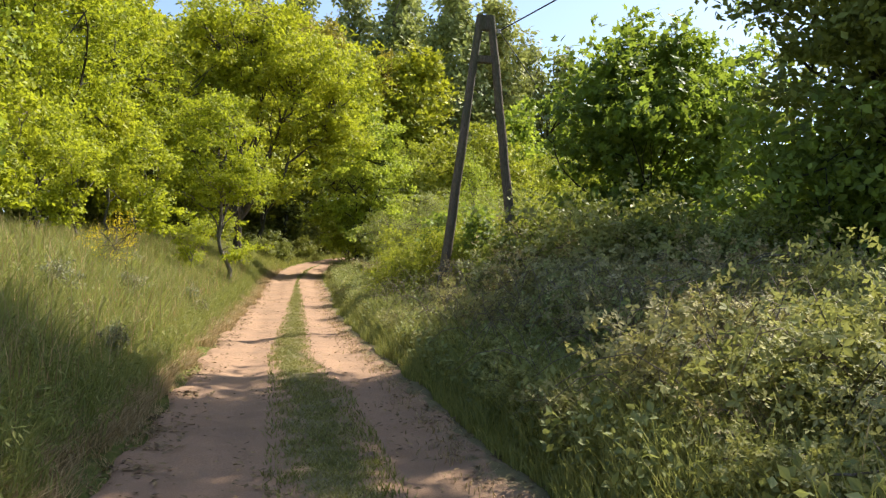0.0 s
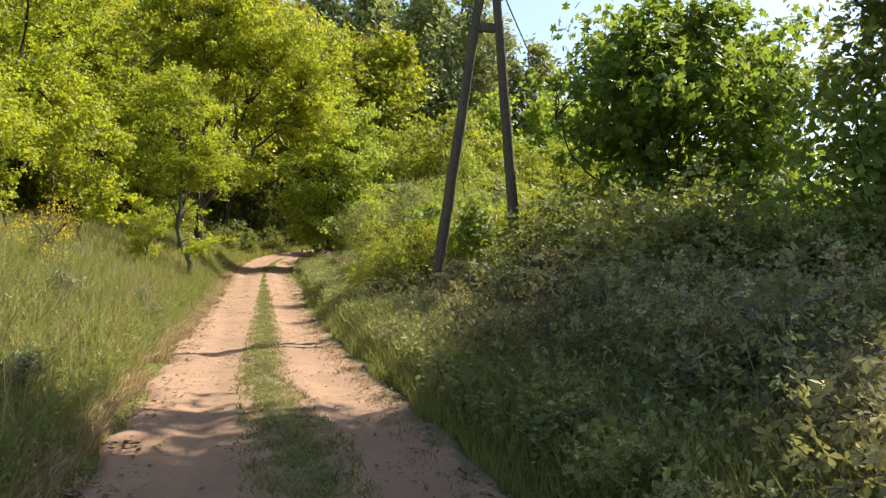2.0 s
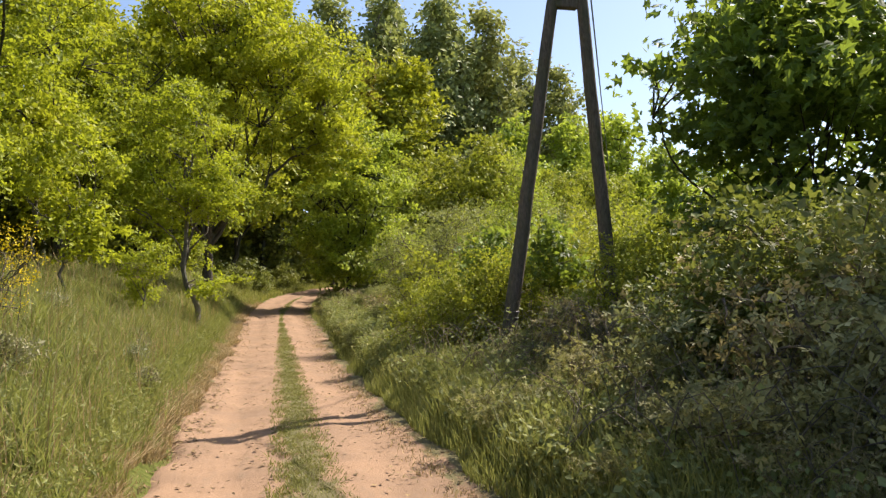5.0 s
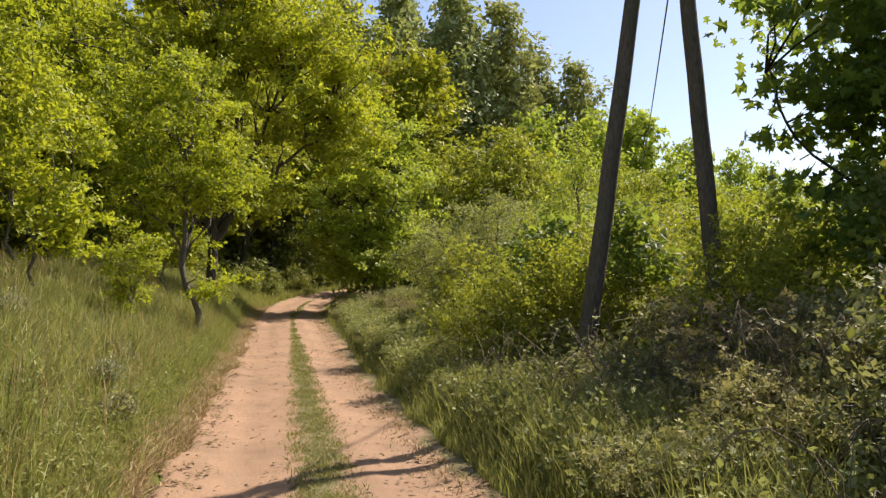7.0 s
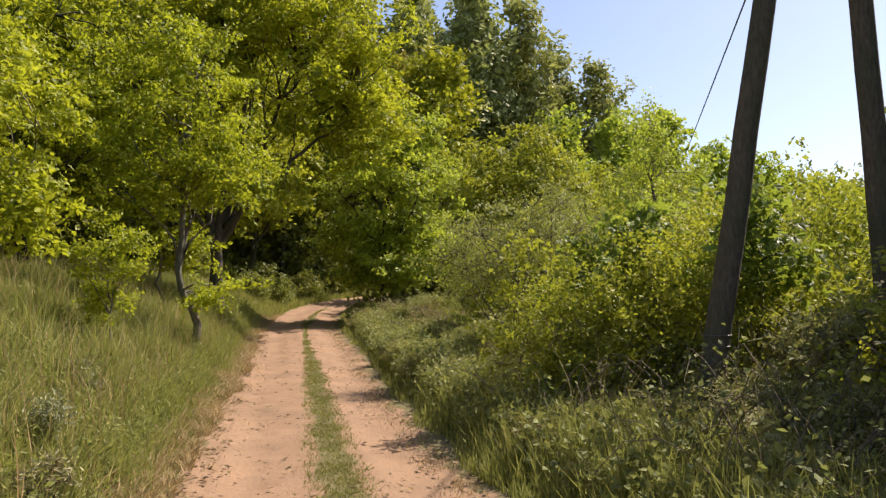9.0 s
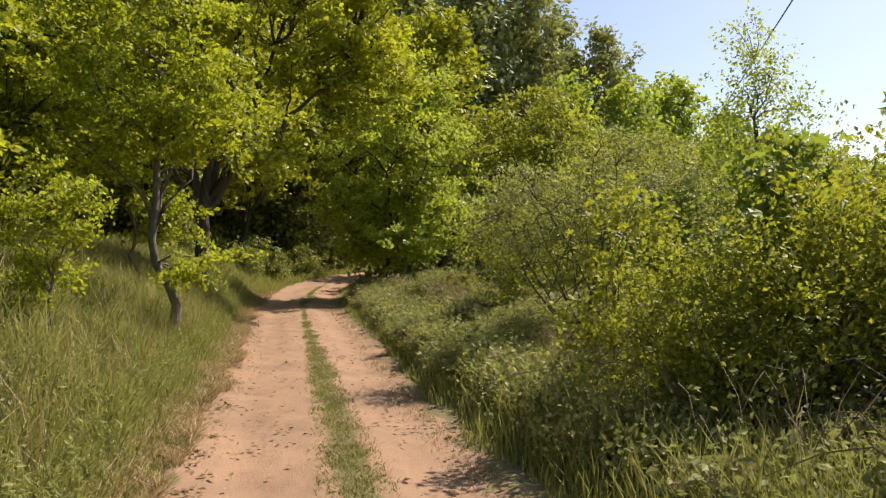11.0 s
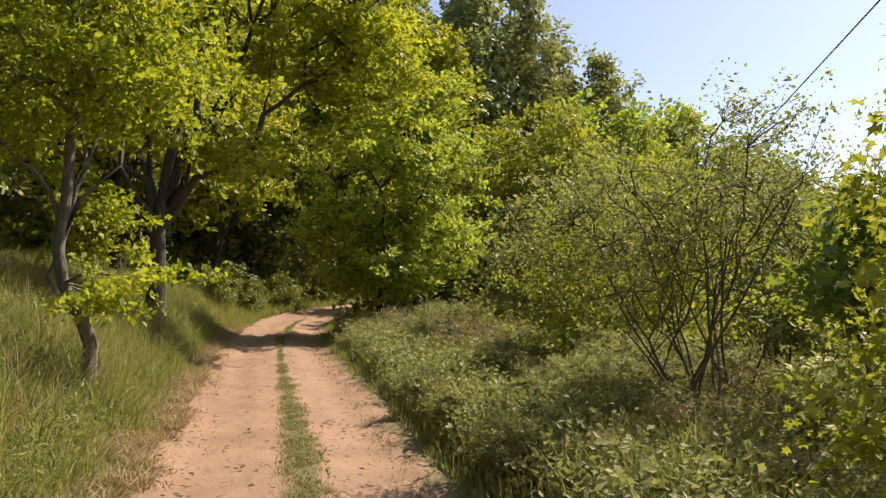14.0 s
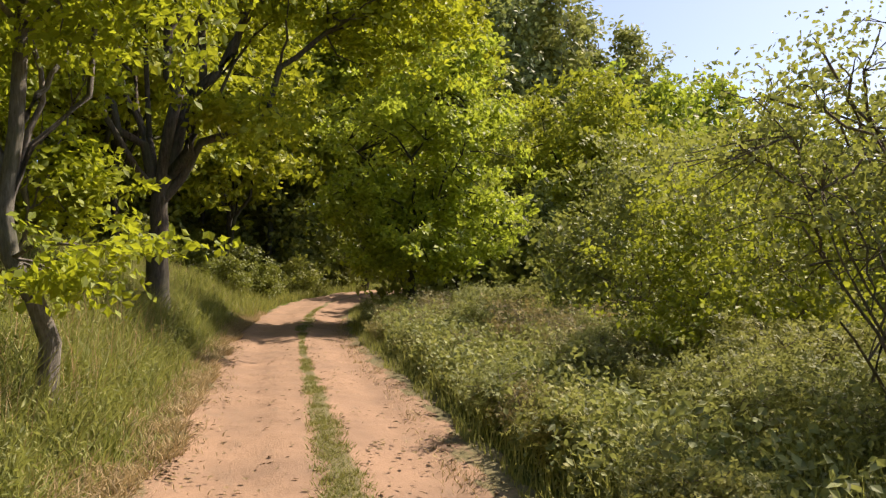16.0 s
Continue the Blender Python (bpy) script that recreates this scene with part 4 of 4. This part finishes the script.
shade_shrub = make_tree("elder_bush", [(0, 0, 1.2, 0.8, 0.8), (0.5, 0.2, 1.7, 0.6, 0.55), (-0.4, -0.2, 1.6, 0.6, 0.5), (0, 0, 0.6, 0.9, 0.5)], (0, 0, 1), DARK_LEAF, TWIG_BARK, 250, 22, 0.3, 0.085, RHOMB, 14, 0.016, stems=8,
                        label="dense dark-green bush rising out of the brambles", category="bush", group="bushes")
put(shade_shrub, 4.3, 12.6, 0, 1.0)
for x, y, a, s in ((5.2, 11.3, 100, 0.95), (3.6, 12.4, 300, 0.72), (6.3, 13.2, 40, 1.1), (6.6, 15.6, 160, 1.15), (7.0, 10.8, 20, 1.0)):
    again(shade_shrub, x, y, a, s)
# low scrub and litter where the track bends away
for x, y, a, s in ((-1.0, 46.5, 10, 0.35), (0.2, 49.5, 80, 0.4), (-2.2, 49, 150, 0.5), (1.6, 53, 200, 0.45), (-0.6, 52.5, 300, 0.55), (3.4, 57, 30, 0.5), (5.0, 60.5, 120, 0.6), (-3.0, 45.0, 60, 0.4)):
    again(thicket, x, y, a, s)
n = 16000
y = 43 + 18 * rng.random(n)
x = road_x(y) - 1.4 - 9 * rng.random(n) ** 1.5
blades("wood_floor_grass", x, y, 0.3, 0.02, GRASS_LUSH, "sparse grass on the floor of the wood")

# ---- broom, mugwort and dry stalks ----
broom = make_tree("broom_shrub", [(0, 0, 0.7, 0.5, 0.5), (0.25, 0, 1.0, 0.35, 0.35)], (0, 0, 0.5), FLOWER, TWIG_BARK, 70, 22, 0.2, 0.028, RHOMB, 24, 0.008, stems=9, spread=0.1, twigs=0.8,
                  label="broom shrub covered in yellow flowers on the bank", category="shrub")
put(broom, -3.05, 16.0)
mugwort = make_tree("mugwort", [(0, 0, 0.28, 0.26, 0.22), (0.12, 0, 0.42, 0.16, 0.14)], (0, 0, 0.2), SILVER_LEAF, TWIG_BARK, 46, 22, 0.12, 0.055, NARROW, 12, 0.005, stems=7, spread=0.06,
                    label="clump of grey-green mugwort in the grass", category="plant", group="mugwort clumps")
put(mugwort, -1.6, 17.0, 0, 0.8)
for x, y, a, s in ((-1.9, 18.2, 50, 0.9), (-2.4, 14.2, 120, 1.0), (-2.1, 20.6, 200, 0.8), (-2.8, 11.5, 260, 1.1), (-1.8, 9.4, 10, 0.8), (-3.2, 19.4, 80, 1.0)):
    again(mugwort, x, y, a, s)
n = 700
y = 3 + 19 * rng.random(n)
x = road_x(y) + 2.2 + 3.6 * rng.random(n)
blades("dry_stalks", x, y, 1.0, 0.007, GRASS_DRY, "dry pale stalks standing in the brambles", 0.3)
n = 1300
y = 3 + 18 * rng.random(n)
x = road_x(y) + 2.0 + 3.8 * rng.random(n)
weeds("thicket_weeds", x, y, 0.72 + 0.28 * wave(x, y, 0.7), 0.055, HERB_LEAF, RHOMB, 16, "tall leafy stems among the brambles")
n = 3800
y = 20 + 23 * rng.random(n) ** 1.2
x = road_x(y) + 1.55 + 2.9 * rng.random(n)
weeds("verge_herbs", x, y, 0.5 * (0.75 + 0.55 * wave(x * 2, y, 0.8)), 0.055, HERB_LEAF, RHOMB, 18, "low grey-green herbs along the verge")

# ---- pale farm road on the far side of the meadow ----
fx = np.linspace(38, 95, 60)
fu = np.linspace(-2.2, 2.2, 7)
FU, FX = np.meshgrid(fu, fx)
FY = 38 + 0.12 * (FX - 40) + FU + 0.5 * wave(FX, FX * 0, 6)
farm_road = new("farm_road", grid_mesh("farm_road", FX, FY, gz(FX, FY) + 0.05 - 0.04 * (np.abs(FU) > 2), PALE_GRAVEL))
tagged(farm_road, "pale gravel farm road across the low meadow", "road", kind="structure")

# ---- dark scrub under the shade trees ----
scrub = make_tree("dark_scrub", [(0, 0, 1.5, 1.5, 1.3), (0.9, 0.3, 2.3, 1.1, 0.9), (-0.8, -0.2, 2.0, 1.1, 1.0)], (0, 0, 1), MAPLE_LEAF, DARK_BARK, 260, 30, 0.45, 0.11, RHOMB, 14, 0.025, stems=6,
                  label="dense dark scrub beneath the shade trees", category="bush", group="dark scrub")
put(scrub, 8.6, 11.2, 0, 1.35)
for x, y, a, s in ((10.3, 12.6, 60, 1.3), (11.6, 15.2, 150, 1.1), (8.3, 8.2, 220, 0.85), (12.6, 12.0, 300, 1.1), (7.9, 14.2, 20, 0.8)):
    again(scrub, x, y, a, s)

# ---- woods on the horizon ----
n = 9000
u = rng.random(n)
x, y = 60 + 330 * u, 250 - 60 * u + rng.normal(size=n) * 10
h = (11 + 4 * wave(x, y * 0, 9)) * rng.random(n) ** 0.6
far_woods = new("far_woods", leaf_cloud("far_woods", np.stack([x, y, gz(x, y) + h], -1), 2.4 * rng.uniform(0.5, 1.4, n), DARK_LEAF, TUFT, 0.3))
tagged(far_woods, "dark belt of distant woods beyond the meadow", "woods", kind="stuff")

# ---- dead canes arching through the brambles ----
canes = Tubes()
for _ in range(620):
    y0 = rng.uniform(3.2, 20.5)
    x0 = float(road_x(y0)) + rng.uniform(2.0, 5.6)
    z0 = float(gz(x0, y0))
    a, reach = rng.uniform(0, 2 * np.pi), rng.uniform(0.5, 1.2)
    u = np.linspace(0, 1, 6)
    top = rng.uniform(0.7, 1.25) * (0.7 if x0 < 2.9 else 1.0)
    p = np.stack([x0 + np.cos(a) * reach * u, y0 + np.sin(a) * reach * u, z0 + top * np.sin(u * 2.4) + 0.05], -1)
    canes.add(p + rng.normal(size=(6, 3)) * 0.015, 0.006, 0.003, 3)
dead_canes = new("dead_canes", canes.mesh("dead_canes", CANE_BARK))
tagged(dead_canes, "dry tan canes arching through the brambles", "canes", kind="stuff")
